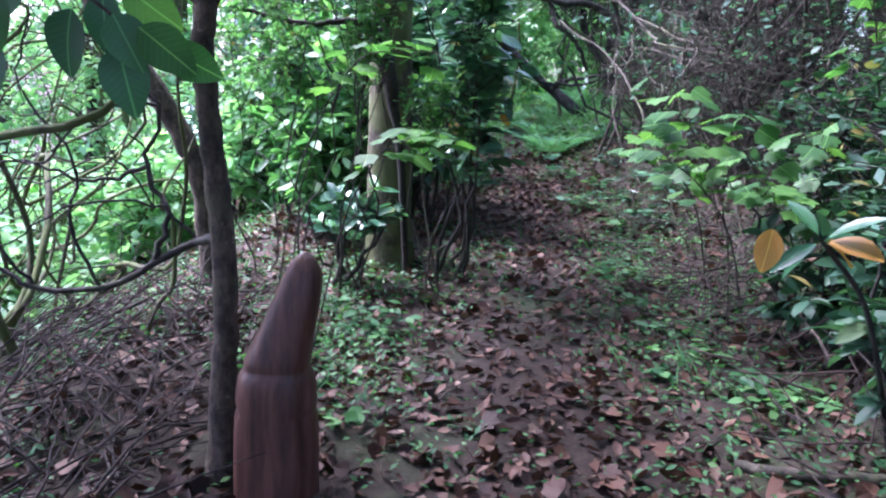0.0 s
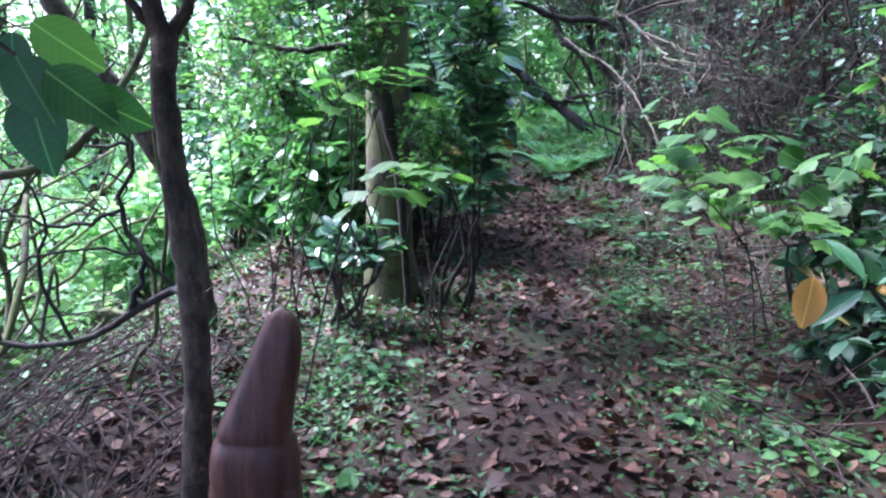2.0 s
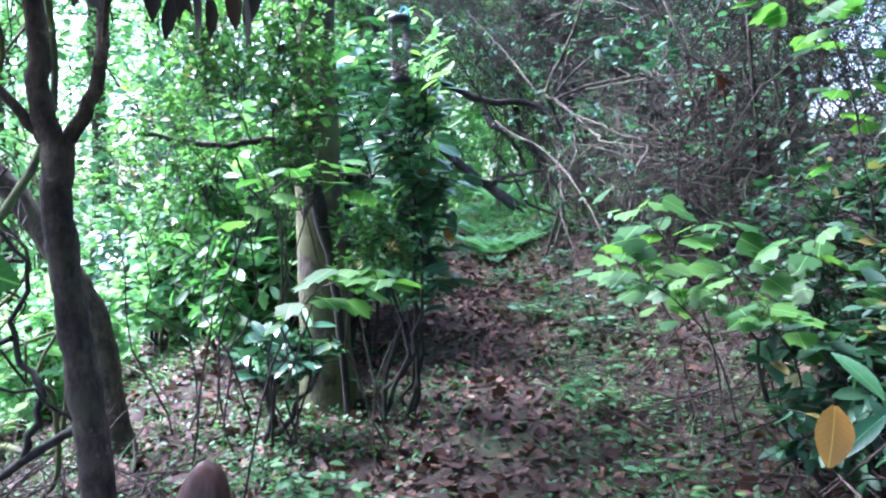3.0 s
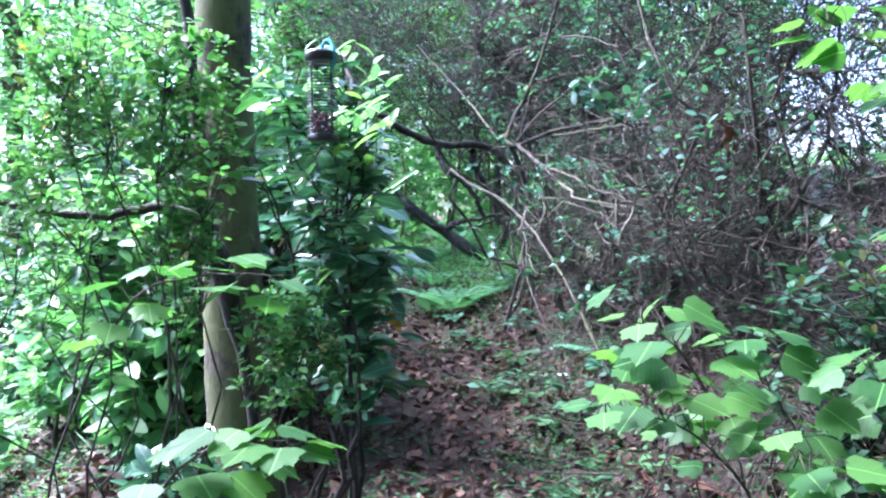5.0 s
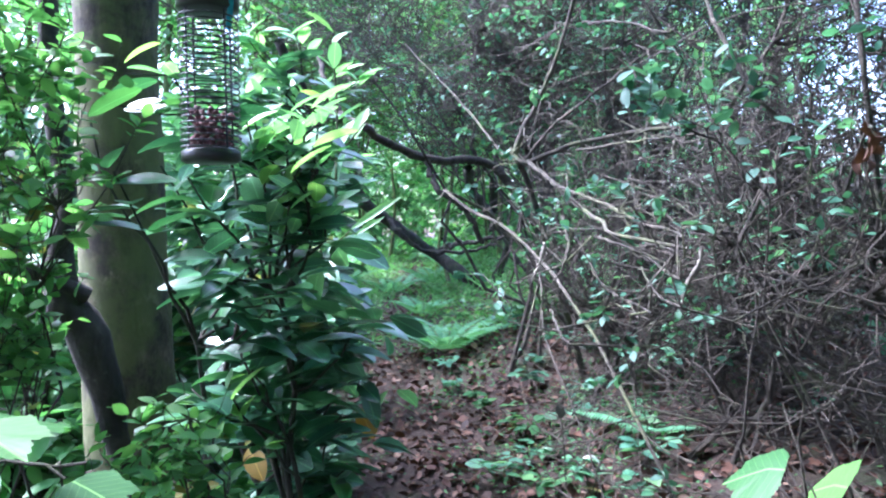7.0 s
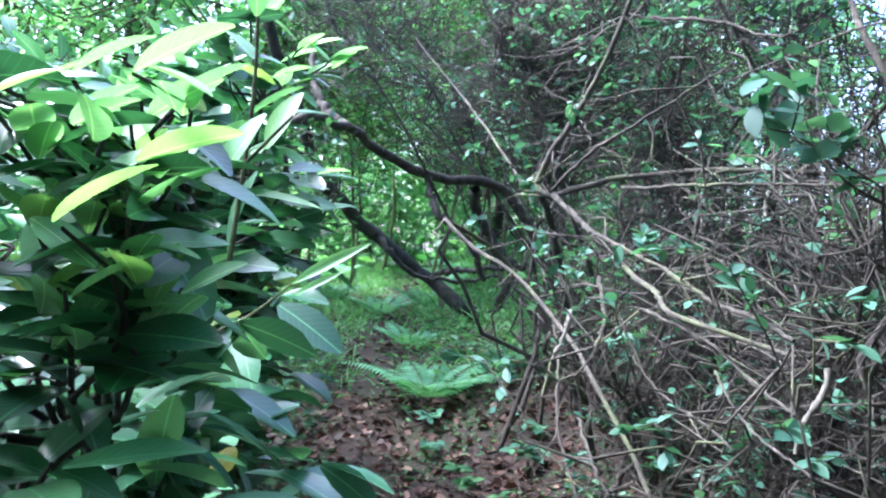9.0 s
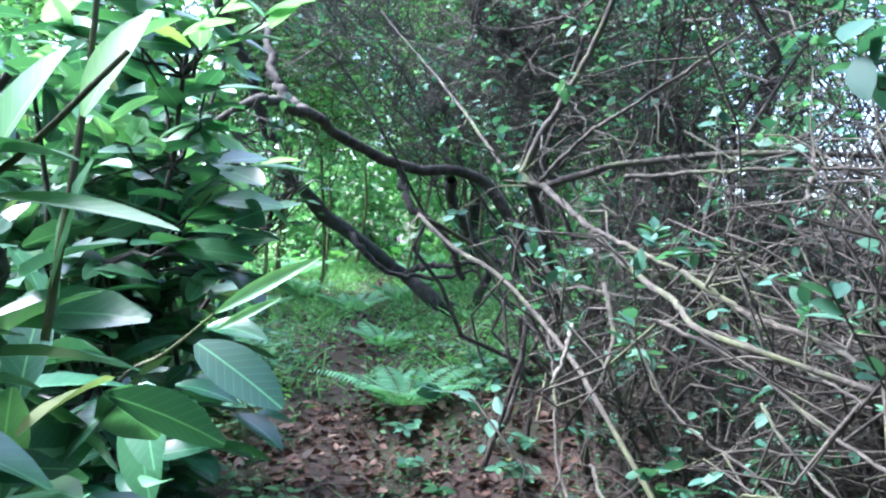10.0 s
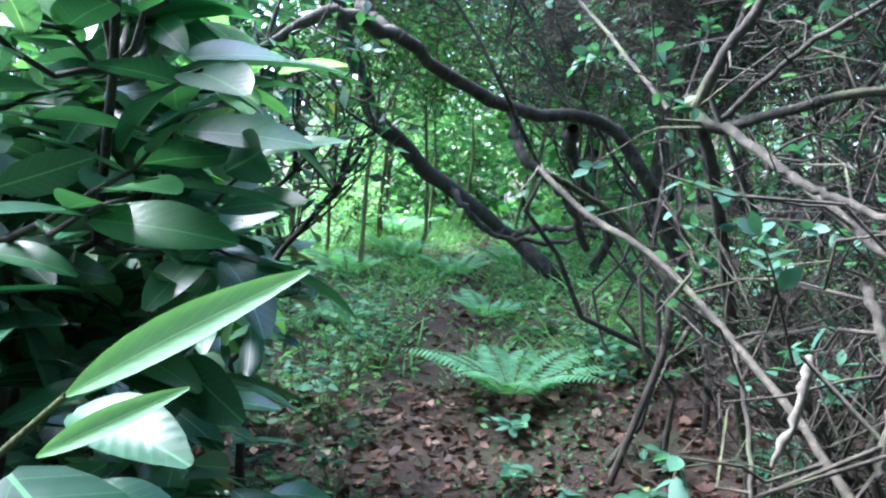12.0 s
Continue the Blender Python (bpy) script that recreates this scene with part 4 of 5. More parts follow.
shrub("rhododendron_shrub", (-0.5, 4.6), [(-0.45, 4.5, 0.4), (-0.3, 4.6, 0.35), (-0.6, 4.6, 0.45)], (-0.45, 4.6, 0.42), (0.22, 0.18, 0.16), 26, 6, LAUREL_LOW, (0.08, 0.13), M_LAUREL, M_TWIG, "low leafy evergreen at the foot of the trunk", shell=0.0)
for k, (x, y, zz) in enumerate([(-0.5, 4.72, 0.42), (-0.52, 4.6, 0.38), (0.02, 4.75, 0.9), (0.3, 4.9, 0.95)]):
    e = empty("withered_leaf", x, y, zz, "single withered orange leaf caught on a twig", "leaf", "withered leaves")
    place_leaf(e, O_LEAF, None, (x, y, zz), (0.3, -0.5, -0.5), (0, -1, 0.5), 0.09)

# ---- evergreen undergrowth behind the trunk ----
for k, (x, y, h, w) in enumerate([(-1.0, 6.0, 1.5, 0.6), (-1.9, 7.4, 1.2, 0.6), (-1.2, 7.2, 2.2, 0.8), (-0.4, 6.9, 2.0, 0.5), (-0.55, 8.2, 2.4, 0.7), (-1.9, 8.6, 2.6, 1.0), (-0.7, 5.6, 0.9, 0.4)]):
    z = float(gz(x, y))
    shrub("evergreen_shrub", (x, y), [(x + rng.normal(0, w * 0.5), y + rng.normal(0, w * 0.4), z + h * rng.uniform(0.7, 1)) for q in range(5)], (x, y, z + h * 0.58), (w, w * 0.9, h * 0.5), 230, 6, LAUREL_LOW, (0.09, 0.15), M_LAUREL if k % 3 else M_WOOD, M_DARKW, "dark glossy evergreen shrub under the trees", group="evergreen shrubs", shell=0.2, droop=0.35)

# ---- tangled mossy branches to the left ----
for k in range(5):
    x, y = -1.9 - 0.35 * k, 3.6 + 0.45 * k
    z = float(gz(x, y))
    e = empty("mossy_bush", x, y, z, "bare mossy branches tangled in front of bright leaves", "shrub", "mossy bushes")
    lines = []
    for q in range(7):
        end = np.array((x + rng.normal(0.2, 0.7), y + rng.normal(0, 0.4), z + rng.uniform(0.7, 2.9)))
        p = curve(wander((x + rng.normal(0, 0.25), y + rng.normal(0, 0.2), z - 0.05), end, 7, 0.32), 30, 0.003)
        p[:, 0] = np.where(p[:, 0] > -1.15, -1.15 + 0.15 * np.tanh((p[:, 0] + 1.15) / 0.3), p[:, 0])
        lines.append((p, taper(p, rng.uniform(0.01, 0.022), 0.004, 0.04)))
        under(e, part("limb", tubes("limb", [lines[-1]], 7), M_MOSSY))
    tw = []
    for w, r in crown_twigs(lines, (x + 0.1, y, z + 1.4), (0.9, 0.6, 1.1), 30, 0.4, 0.0, 0.005, 1.0):
        w = curve(w, 16)
        w[:, 0] = np.where(w[:, 0] > -1.15, -1.15 + 0.15 * np.tanh((w[:, 0] + 1.15) / 0.3), w[:, 0])
        tw.append((w, taper(w, rng.uniform(0.003, 0.006), 0.002)))
    under(e, part("twig_tangle", tubes("twig_tangle", tw, 4), M_DARKW))["kind"] = "stuff"
# a long curved bare branch near the sapling
e = empty("bare_branch", -0.6, 2.72, 0.6, "dark curved bare branches growing beside the sapling", "branch")
for pts, r0 in (([(-0.6, 2.72, 0.6), (-0.87, 3.3, 0.47), (-1.04, 3.3, 0.375), (-1.24, 3.3, 0.265), (-1.5, 3.3, 0.255), (-1.62, 3.3, 0.335), (-2.0, 3.3, 0.5)], 0.017), ([(-1.04, 3.3, 0.375), (-1.0, 3.35, 0.55), (-1.1, 3.4, 0.72), (-1.05, 3.4, 0.95), (-1.25, 3.4, 1.15)], 0.013),
                ([(-1.1, 3.4, 0.72), (-1.3, 3.4, 0.66), (-1.6, 3.4, 0.72), (-1.9, 3.5, 0.62)], 0.009), ([(-1.05, 3.4, 0.95), (-1.3, 3.35, 0.9), (-1.45, 3.3, 0.72), (-1.7, 3.3, 0.8)], 0.007), ([(-1.24, 3.3, 0.265), (-1.35, 3.3, 0.5), (-1.32, 3.3, 0.75), (-1.5, 3.3, 1.0), (-1.45, 3.3, 1.25)], 0.008),
                ([(-1.5, 3.3, 0.255), (-1.62, 3.25, 0.5), (-1.55, 3.2, 0.8), (-1.7, 3.2, 1.1)], 0.008), ([(-0.87, 3.3, 0.47), (-1.0, 3.2, 0.62), (-1.25, 3.1, 0.6), (-1.5, 3.1, 0.45), (-1.7, 3.1, 0.4)], 0.006)):
    q = curve(pts, 22, 0.006)
    under(e, part("limb", tubes("limb", [(q, taper(q, r0, r0 * 0.4))], 7), M_DARKW))

# ---- thicket on the bank to the right ----
def thicket(x, y, z0, c, rad, stems, twigs, leaves, label, size=(0.035, 0.06), wood=None, mat=None):
    e = empty("thicket_shrub", x, y, float(gz(x, y)), label, "shrub", "thicket shrubs")
    st = []
    for k in range(stems):
        end = in_ball(1, c, np.asarray(rad) * 0.9, 0.3)[0]
        p = wander((x + rng.normal(0, 0.15), y + rng.normal(0, 0.15), float(gz(x, y)) - 0.08), end, 12, 0.15)
        st.append((p, taper(p, rng.uniform(0.01, 0.018), 0.005)))
        under(e, part("stem", tubes("stem", [st[-1]], 7), wood or M_TWIG))
    tw = crown_twigs(st, c, rad, twigs, 0.32, 0.0, 0.005, 0.75)
    sub = []
    for a in in_ball(45, c, rad):
        b = a + rng.normal(0, 1, 3) * np.array((0.55, 0.4, 0.3))
        w = wander(a, b, 9, 0.16)
        w[:, 2] = np.maximum(w[:, 2], gz(w[:, 0], w[:, 1]) + 0.02)
        sub.append((w, taper(w, rng.uniform(0.003, 0.0062), 0.002)))
    for p, r in tw:
        for q in range(3):
            a = p[rng.integers(1, 5)]
            b = a + rng.normal(0, 0.16, 3)
            w = wander(a, b, 4, 0.3)
            sub.append((w, taper(w, 0.0028, 0.0014)))
    under(e, part("twig_tangle", tubes("twig_tangle", tw + sub, 3), wood or M_TWIG))["kind"] = "stuff"
    if leaves:
        pick = [tw[i] for i in np.flatnonzero(rng.uniform(0, 1, len(tw)) < 0.055 * leaves)]
        pos, dirs = leaves_on(pick, 10, 0.55)
        pos = pos + rng.normal(0, 0.018, pos.shape)
        d, nm = spread_leaves(pos, dirs, flat=0.55)
        under(e, part("foliage", scatter("foliage", OVATE, pos, d, nm, rng.uniform(*size, len(pos))), mat or M_TUFT))["kind"] = "stuff"
    return e


TH = "dense bare-twigged thicket with sparse small leaves"
for x, y, cz, rx, ry, rz, n, lv in [(1.9, 7.0, 1.3, 0.75, 0.7, 0.95, 420, 2), (2.0, 6.0, 1.15, 0.7, 0.7, 0.9, 380, 2), (2.2, 5.0, 1.2, 0.7, 0.6, 0.9, 330, 2), (2.9, 6.6, 1.9, 0.9, 1.0, 1.3, 450, 3), (2.6, 8.2, 1.8, 0.9, 0.9, 1.4, 420, 3),
                                    (2.9, 4.4, 1.5, 0.8, 0.8, 1.1, 330, 4), (1.6, 8.0, 2.4, 0.7, 0.8, 0.75, 380, 2), (1.9, 6.9, 2.9, 0.9, 0.9, 0.8, 280, 3), (2.3, 5.3, 2.6, 0.9, 0.8, 0.8, 270, 4), (2.4, 3.4, 1.3, 0.6, 0.6, 0.8, 220, 5), (3.9, 5.6, 2.2, 1.0, 1.2, 1.6, 380, 5)]:
    z = float(gz(x, y))
    thicket(x, y, z, (x, y, cz + 0.25), (rx, ry, rz), 5, n, lv + (4 if cz > 1.45 else 2), TH)

for x, y, cx, cy, cz, rx, ry, rz, n in [(2.0, 9.0, 0.8, 8.8, 3.3, 1.4, 1.1, 0.9, 250), (2.4, 10.6, 0.9, 11.5, 3.9, 1.6, 1.4, 1.2, 260), (2.3, 9.6, 1.5, 9.8, 2.5, 0.85, 0.5, 0.5, 240)]:
    thicket(x, y, 0, (cx, cy, cz), (rx, ry, rz), 5, n, 3, "dense twiggy crown arching over the path")

# the forked limb that the thicket hangs from
e = empty("forked_shrub", 1.75, 7.4, float(gz(1.75, 7.4)), "lichen-covered forked limbs arching out of the thicket", "shrub")
FK = [([(1.75, 7.4, float(gz(1.75, 7.4)) - 0.05), (1.55, 7.2, 1.0), (1.32, 6.95, 1.6), (1.18, 6.8, 1.85)], 0.028, 0.02), ([(1.18, 6.8, 1.85), (1.22, 6.74, 1.98), (1.28, 6.7, 2.1), (1.38, 6.6, 2.36), (1.5, 6.4, 2.9)], 0.022, 0.012),
      ([(1.17, 6.82, 1.88), (1.2, 6.77, 1.81), (1.25, 6.74, 1.80), (1.4, 6.62, 1.86), (1.6, 6.5, 1.9), (1.85, 6.2, 1.91), (2.3, 6.0, 1.9)], 0.022, 0.011), ([(1.24, 6.74, 1.80), (1.3, 6.5, 1.68), (1.36, 6.2, 1.53), (1.36, 5.9, 1.46), (1.3, 5.65, 1.42), (1.45, 5.3, 1.36)], 0.017, 0.008),
      ([(1.23, 6.75, 1.82), (1.35, 6.6, 1.98), (1.5, 6.45, 2.1), (1.75, 6.3, 2.3)], 0.011, 0.006), ([(0.85, 7.2, 1.68), (0.97, 7.0, 1.55), (1.1, 6.8, 1.47), (1.21, 6.5, 1.31), (1.23, 6.2, 1.21), (1.24, 6.03, 1.13), (1.3, 5.7, 0.9), (1.36, 5.3, 0.55), (1.4, 5.1, 0.32)], 0.013, 0.009),
      ([(1.21, 6.5, 1.31), (1.2, 6.35, 1.15), (1.16, 6.15, 0.95), (1.2, 5.8, 0.65), (1.25, 5.6, 0.35)], 0.008, 0.005), ([(1.22, 6.05, 1.5), (1.21, 5.93, 1.36), (1.15, 5.85, 1.25)], 0.012, 0.007), ([(1.55, 7.2, 1.0), (1.2, 7.4, 1.5), (0.85, 7.2, 1.68)], 0.016, 0.012)]
FK += [
    ([(1.26, 6.0, 1.41), (1.32, 5.8, 1.2), (1.36, 5.5, 1.14), (1.31, 5.3, 1.14)], 0.006, 0.0036),
    ([(1.36, 6.0, 1.4), (1.44, 5.7, 1.34), (1.41, 5.4, 1.28), (1.33, 5.1, 1.27)], 0.008, 0.0048),
    ([(1.37, 5.9, 1.54), (1.43, 5.7, 1.46), (1.46, 5.5, 1.43), (1.44, 5.3, 1.4)], 0.011, 0.0066),
    ([(1.42, 5.8, 1.4), (1.43, 5.5, 1.37), (1.37, 5.2, 1.35)], 0.006, 0.0036),
    ([(1.36, 5.5, 1.29), (1.33, 5.3, 1.21), (1.24, 4.9, 1.2)], 0.005, 0.0030),
    ([(1.37, 6.3, 1.81), (1.57, 6.0, 1.82), (1.8, 5.6, 1.81)], 0.009, 0.0054),
    ([(1.31, 6.0, 2.33), (1.43, 5.8, 2.28), (1.5, 5.6, 2.18)], 0.008, 0.0048),
    ([(1.14, 6.9, 1.85), (1.0, 7.4, 2.21), (0.7, 8.0, 2.73)], 0.01, 0.0060),
    ([(1.27, 6.4, 1.66), (1.41, 6.0, 1.54)], 0.012, 0.0072),
    ([(1.04, 5.6, 1.13), (0.99, 5.3, 1.08), (0.99, 5.2, 1.06)], 0.006, 0.0036),
]
for pts, r0, r1 in FK:
    q = curve(pts, 30, 0.002)
    under(e, part("limb", tubes("limb", [(q, taper(q, r0 * 0.75, r1 * 0.75, 0.035))], 9), M_PALE if r0 > 0.0085 else M_TWIG))
tw = []
for pts, r0, r1 in FK:
    q = curve(pts, 16)
    for k in range(6):
        a = q[rng.integers(2, len(q))]
        w = wander(a, a + rng.normal(0, 0.2, 3), 5, 0.3)
        tw.append((w, taper(w, 0.004, 0.0018)))
under(e, part("twig_tangle", tubes("twig_tangle", tw, 4), M_PALE))["kind"] = "stuff"
tw = [tw[i] for i in np.flatnonzero(rng.uniform(0, 1, len(tw)) < 0.5)]
pos, dirs = leaves_on(tw, 8, 0.7)
d, nm = spread_leaves(pos, dirs)
under(e, part("foliage", scatter("foliage", OVATE, pos, d, nm, rng.uniform(0.035, 0.062, len(pos))), M_SAGE))["kind"] = "stuff"
shrub("honeysuckle_shrub", (1.75, 5.1), [(1.3, 4.9, 1.85), (1.15, 4.9, 1.8), (1.35, 4.85, 1.65)], (1.22, 4.88, 1.84), (0.3, 0.2, 0.12), 13, 6, OVATE, (0.045, 0.075), M_SAGE, M_TWIG, "arching shoot with pale green leaves over the path", shell=0.0, stem_r=0.006, twig_r=0.0025)

e = empty("withered_leaf_cluster", 1.51, 4.45, 1.6, "curled brown dead leaves caught on thicket twigs", "leaves")
p = curve([(1.75, 4.9, 1.5), (1.62, 4.65, 1.62), (1.5, 4.45, 1.66), (1.4, 4.3, 1.64)], 12)
under(e, part("twig", tubes("twig", [(p, taper(p, 0.006, 0.003))], 6), M_TWIG))
D_BROWN = one_leaf("curled_dead_leaf", blade(5, 0.5, 0.8, 0.35, 1.0, 0.08))
D_BROWN.materials.append(M_DEAD)
for k in range(7):
    place_leaf(e, D_BROWN, None, p[4 + k % 6] + rng.normal(0, 0.008, 3), (rng.normal(0, 0.4), rng.normal(0, 0.4), -1.0), rng.normal(0, 1, 3) + np.array((0, -0.8, 0.2)), rng.uniform(0.045, 0.075))
m, nt, bsdf = material("pale_lichen")
nt.links.new(ramp(nt, texnoise(nt, 60, 5), [(0.3, (0.05, 0.043, 0.034)), (0.55, (0.11, 0.1, 0.08)), (0.75, (0.22, 0.21, 0.17))]), bsdf.inputs["Base Color"])
bsdf.inputs["Roughness"].default_value = 0.9
for pts in ([(1.42, 5.14, 1.36), (1.40, 5.12, 1.31), (1.36, 5.11, 1.26), (1.335, 5.1, 1.19)], [(1.60, 5.72, 1.78), (1.59, 5.72, 1.74), (1.585, 5.71, 1.69)], [(1.13, 6.02, 1.38), (1.1, 5.98, 1.3), (1.06, 5.96, 1.22)]):
    q = curve(pts, 14, 0.002)
    ob = part("lichened_stub", tubes("lichened_stub", [(q, np.linspace(0.009, 0.004, len(q)) * (1 + 0.25 * rng.normal(0, 1, len(q))))], 8), m)
    tagged(ob, "short broken twig crusted with pale lichen", "twig", "lichened stubs")
e = empty("pale_leaf", 1.207, 6.085, 0.63, "single pale upturned leaf on a low shoot", "leaf")
L_PALE = one_leaf("pale_leaf", blade(5, 0.6, 0.3, 0.2))
L_PALE.materials.append(m)
place_leaf(e, L_PALE, None, (1.2, 6.1, 0.66), (0.15, -0.3, -0.8), (0.1, -1, 0.5), 0.075)
q = curve([(1.25, 6.15, float(gz(1.25, 6.15)) - 0.02), (1.23, 6.13, 0.5), (1.2, 6.1, 0.66)], 10)
under(e, part("stem", tubes("stem", [(q, taper(q, 0.004, 0.002))], 5), M_TWIG))

# ---- leaning limbs across the path ahead ----
e = empty("leaning_tree", 1.95, 12.1, float(gz(1.95, 12.1)), "dark mossy tree leaning low across the path", "tree")
LT = [([(2.1, 12.2, float(gz(2.1, 12.2)) - 0.1), (1.69, 11.9, 0.9), (1.22, 12.0, 1.26), (0.71, 11.0, 1.58), (0.46, 10.0, 1.74), (0.16, 9.3, 1.99), (0.08, 9.0, 2.25), (-0.2, 8.6, 2.9)], 0.085, 0.035),
      ([(1.35, 11.9, 1.18), (1.45, 11.5, 1.28), (1.7, 11.2, 1.33), (2.2, 11.0, 1.4)], 0.035, 0.02), ([(0.65, 10.7, 1.62), (0.85, 10.6, 1.4), (1.1, 10.8, 1.24), (1.5, 10.8, 1.22), (1.9, 10.9, 1.3)], 0.03, 0.015),
      ([(2.05, 12.1, 0.7), (2.1, 11.3, 1.3), (1.75, 10.4, 1.55), (1.45, 9.9, 1.85), (1.35, 9.4, 2.0)], 0.05, 0.04)]
for pts, r0, r1 in LT:
    q = curve(pts, 34, 0.012)
    under(e, part("limb", tubes("limb", [(q, taper(q, r0, r1, 0.06))], 10), M_DARKW))
e = empty("arching_tree", 2.2, 9.4, float(gz(2.2, 9.4)), "brown crooked limb arching over the path", "tree")
for pts, r0, r1 in (([(2.2, 9.4, float(gz(2.2, 9.4)) - 0.1), (2.0, 9.2, 1.3), (1.6, 9.0, 1.85), (1.35, 8.9, 2.0), (0.9, 8.6, 2.0), (0.57, 8.2, 2.09), (0.36, 7.7, 2.13), (0.23, 7.4, 2.13), (0.15, 7.2, 2.09), (-0.05, 7.2, 1.95)], 0.045, 0.016), ([(0.9, 8.6, 2.0), (0.95, 8.4, 1.75), (1.15, 8.4, 1.6), (1.3, 8.5, 1.35)], 0.025, 0.02), ([(0.36, 7.7, 2.13), (0.2, 7.9, 2.3), (0.1, 8.2, 2.7)], 0.03, 0.015)):
    q = curve(pts, 34, 0.008)
    under(e, part("limb", tubes("limb", [(q, taper(q, r0, r1, 0.07))], 10), M_TWIG))
shrub("hanging_shrub", (-0.4, 7.7), [(0.1, 7.2, 1.9), (0.0, 7.5, 2.3), (0.35, 7.1, 1.75), (-0.2, 7.6, 2.5)], (0.2, 7.2, 1.85), (0.35, 0.35, 0.3), 60, 5, SMALL_LEAF, (0.04, 0.07), M_DARKL, M_DARKW, "thin hanging twigs with small dark leaves", shell=0.0)

# ---- ferns and low plants along the path ----
fern(1.08, 9.15, 9, 0.7, "green fern spreading beside the path", a0=-215, rise=0.9)
fern(1.75, 6.35, 5, 0.4, "small fern on the leafy bank", rise=0.5)
fern(-0.55, 5.3, 6, 0.5, "small fern against the tree trunk", rise=1.1)
for x, y, L in [(0.9, 13.6, 0.7), (-0.3, 13.2, 0.7), (1.6, 14.5, 0.8), (-0.8, 12.0, 0.7), (0.2, 15.0, 0.8), (2.1, 16.2, 0.9), (1.1, 11.2, 0.5), (-0.1, 10.8, 0.5), (0.0, 17.5, 0.9), (2.6, 18.5, 0.9), (-1.5, 14.5, 0.8)]:
    fern(x, y, 7, L, "fern among grass beside the path ahead", rise=1.0)

# leafy low plants and thin upright shoots beside the path
def low_plant(x, y, stems, h, size, mat, label, name="ground_plant", spread=0.12, leaf=OVATE):
    z = float(gz(x, y))
    e = empty(name, x, y, z, label, "plant", "low plants")
    pos, dirs = [], []
    for k in range(stems):
        a = rng.uniform(0, 2 * math.pi)
        w = np.array((math.cos(a), math.sin(a), 0.0)) * spread * rng.uniform(0.3, 1)
        p = curve([(x, y, z - 0.02), np.array((x, y, z + h * 0.55)) + w * 0.6, np.array((x, y, z + h * rng.uniform(0.7, 1.1))) + w * 1.5], 8)
        under(e, part("stem", tubes("stem", [(p, taper(p, 0.003, 0.0012))], 4), M_MOSSY))
        n = 5
        i = rng.integers(len(p) // 2, len(p), n)
        pos.append(p[i])
        b = rng.uniform(0, 2 * math.pi, n)
        dirs.append(np.stack([np.cos(b), np.sin(b), rng.uniform(-0.2, 0.35, n)], -1))
    pos, dirs = np.concatenate(pos), np.concatenate(dirs)
    under(e, part("foliage", scatter("foliage", leaf, pos, dirs, np.array((0, 0, 1.0)) + rng.normal(0, 0.3, (len(pos), 3)), rng.uniform(*size, len(pos))), mat))["kind"] = "stuff"


for k in range(44):
    y = rng.uniform(5.6, 10.5)
    x = float(path_x(y)) + rng.uniform(0.4, 1.7)
    low_plant(x, y, rng.integers(3, 7), rng.uniform(0.06, 0.2), (0.05, 0.1), (M_TUFT, M_HERB, M_LAUREL)[k % 3], "broad-leaved green plant among fallen leaves")
for k in range(26):
    y = rng.uniform(6.4, 10.5)
    x = float(path_x(y)) - rng.uniform(0.3, 1.1)
    low_plant(x, y, rng.integers(4, 8), rng.uniform(0.15, 0.55), (0.04, 0.085), (M_HERB, M_TUFT)[k % 2], "leafy green shoots crowding the path's edge", "leafy_shoots", 0.16)
for k in range(22):
    y = rng.uniform(2.9, 5.2)
    x = float(path_x(y)) + (rng.uniform(0.35, 0.95) if k % 3 else -rng.uniform(0.6, 1.2))
    low_plant(x, y, rng.integers(3, 6), rng.uniform(0.04, 0.14), (0.035, 0.075), (M_HERB, M_GLADE)[k % 2], "small broad-leaved plant among fallen leaves")

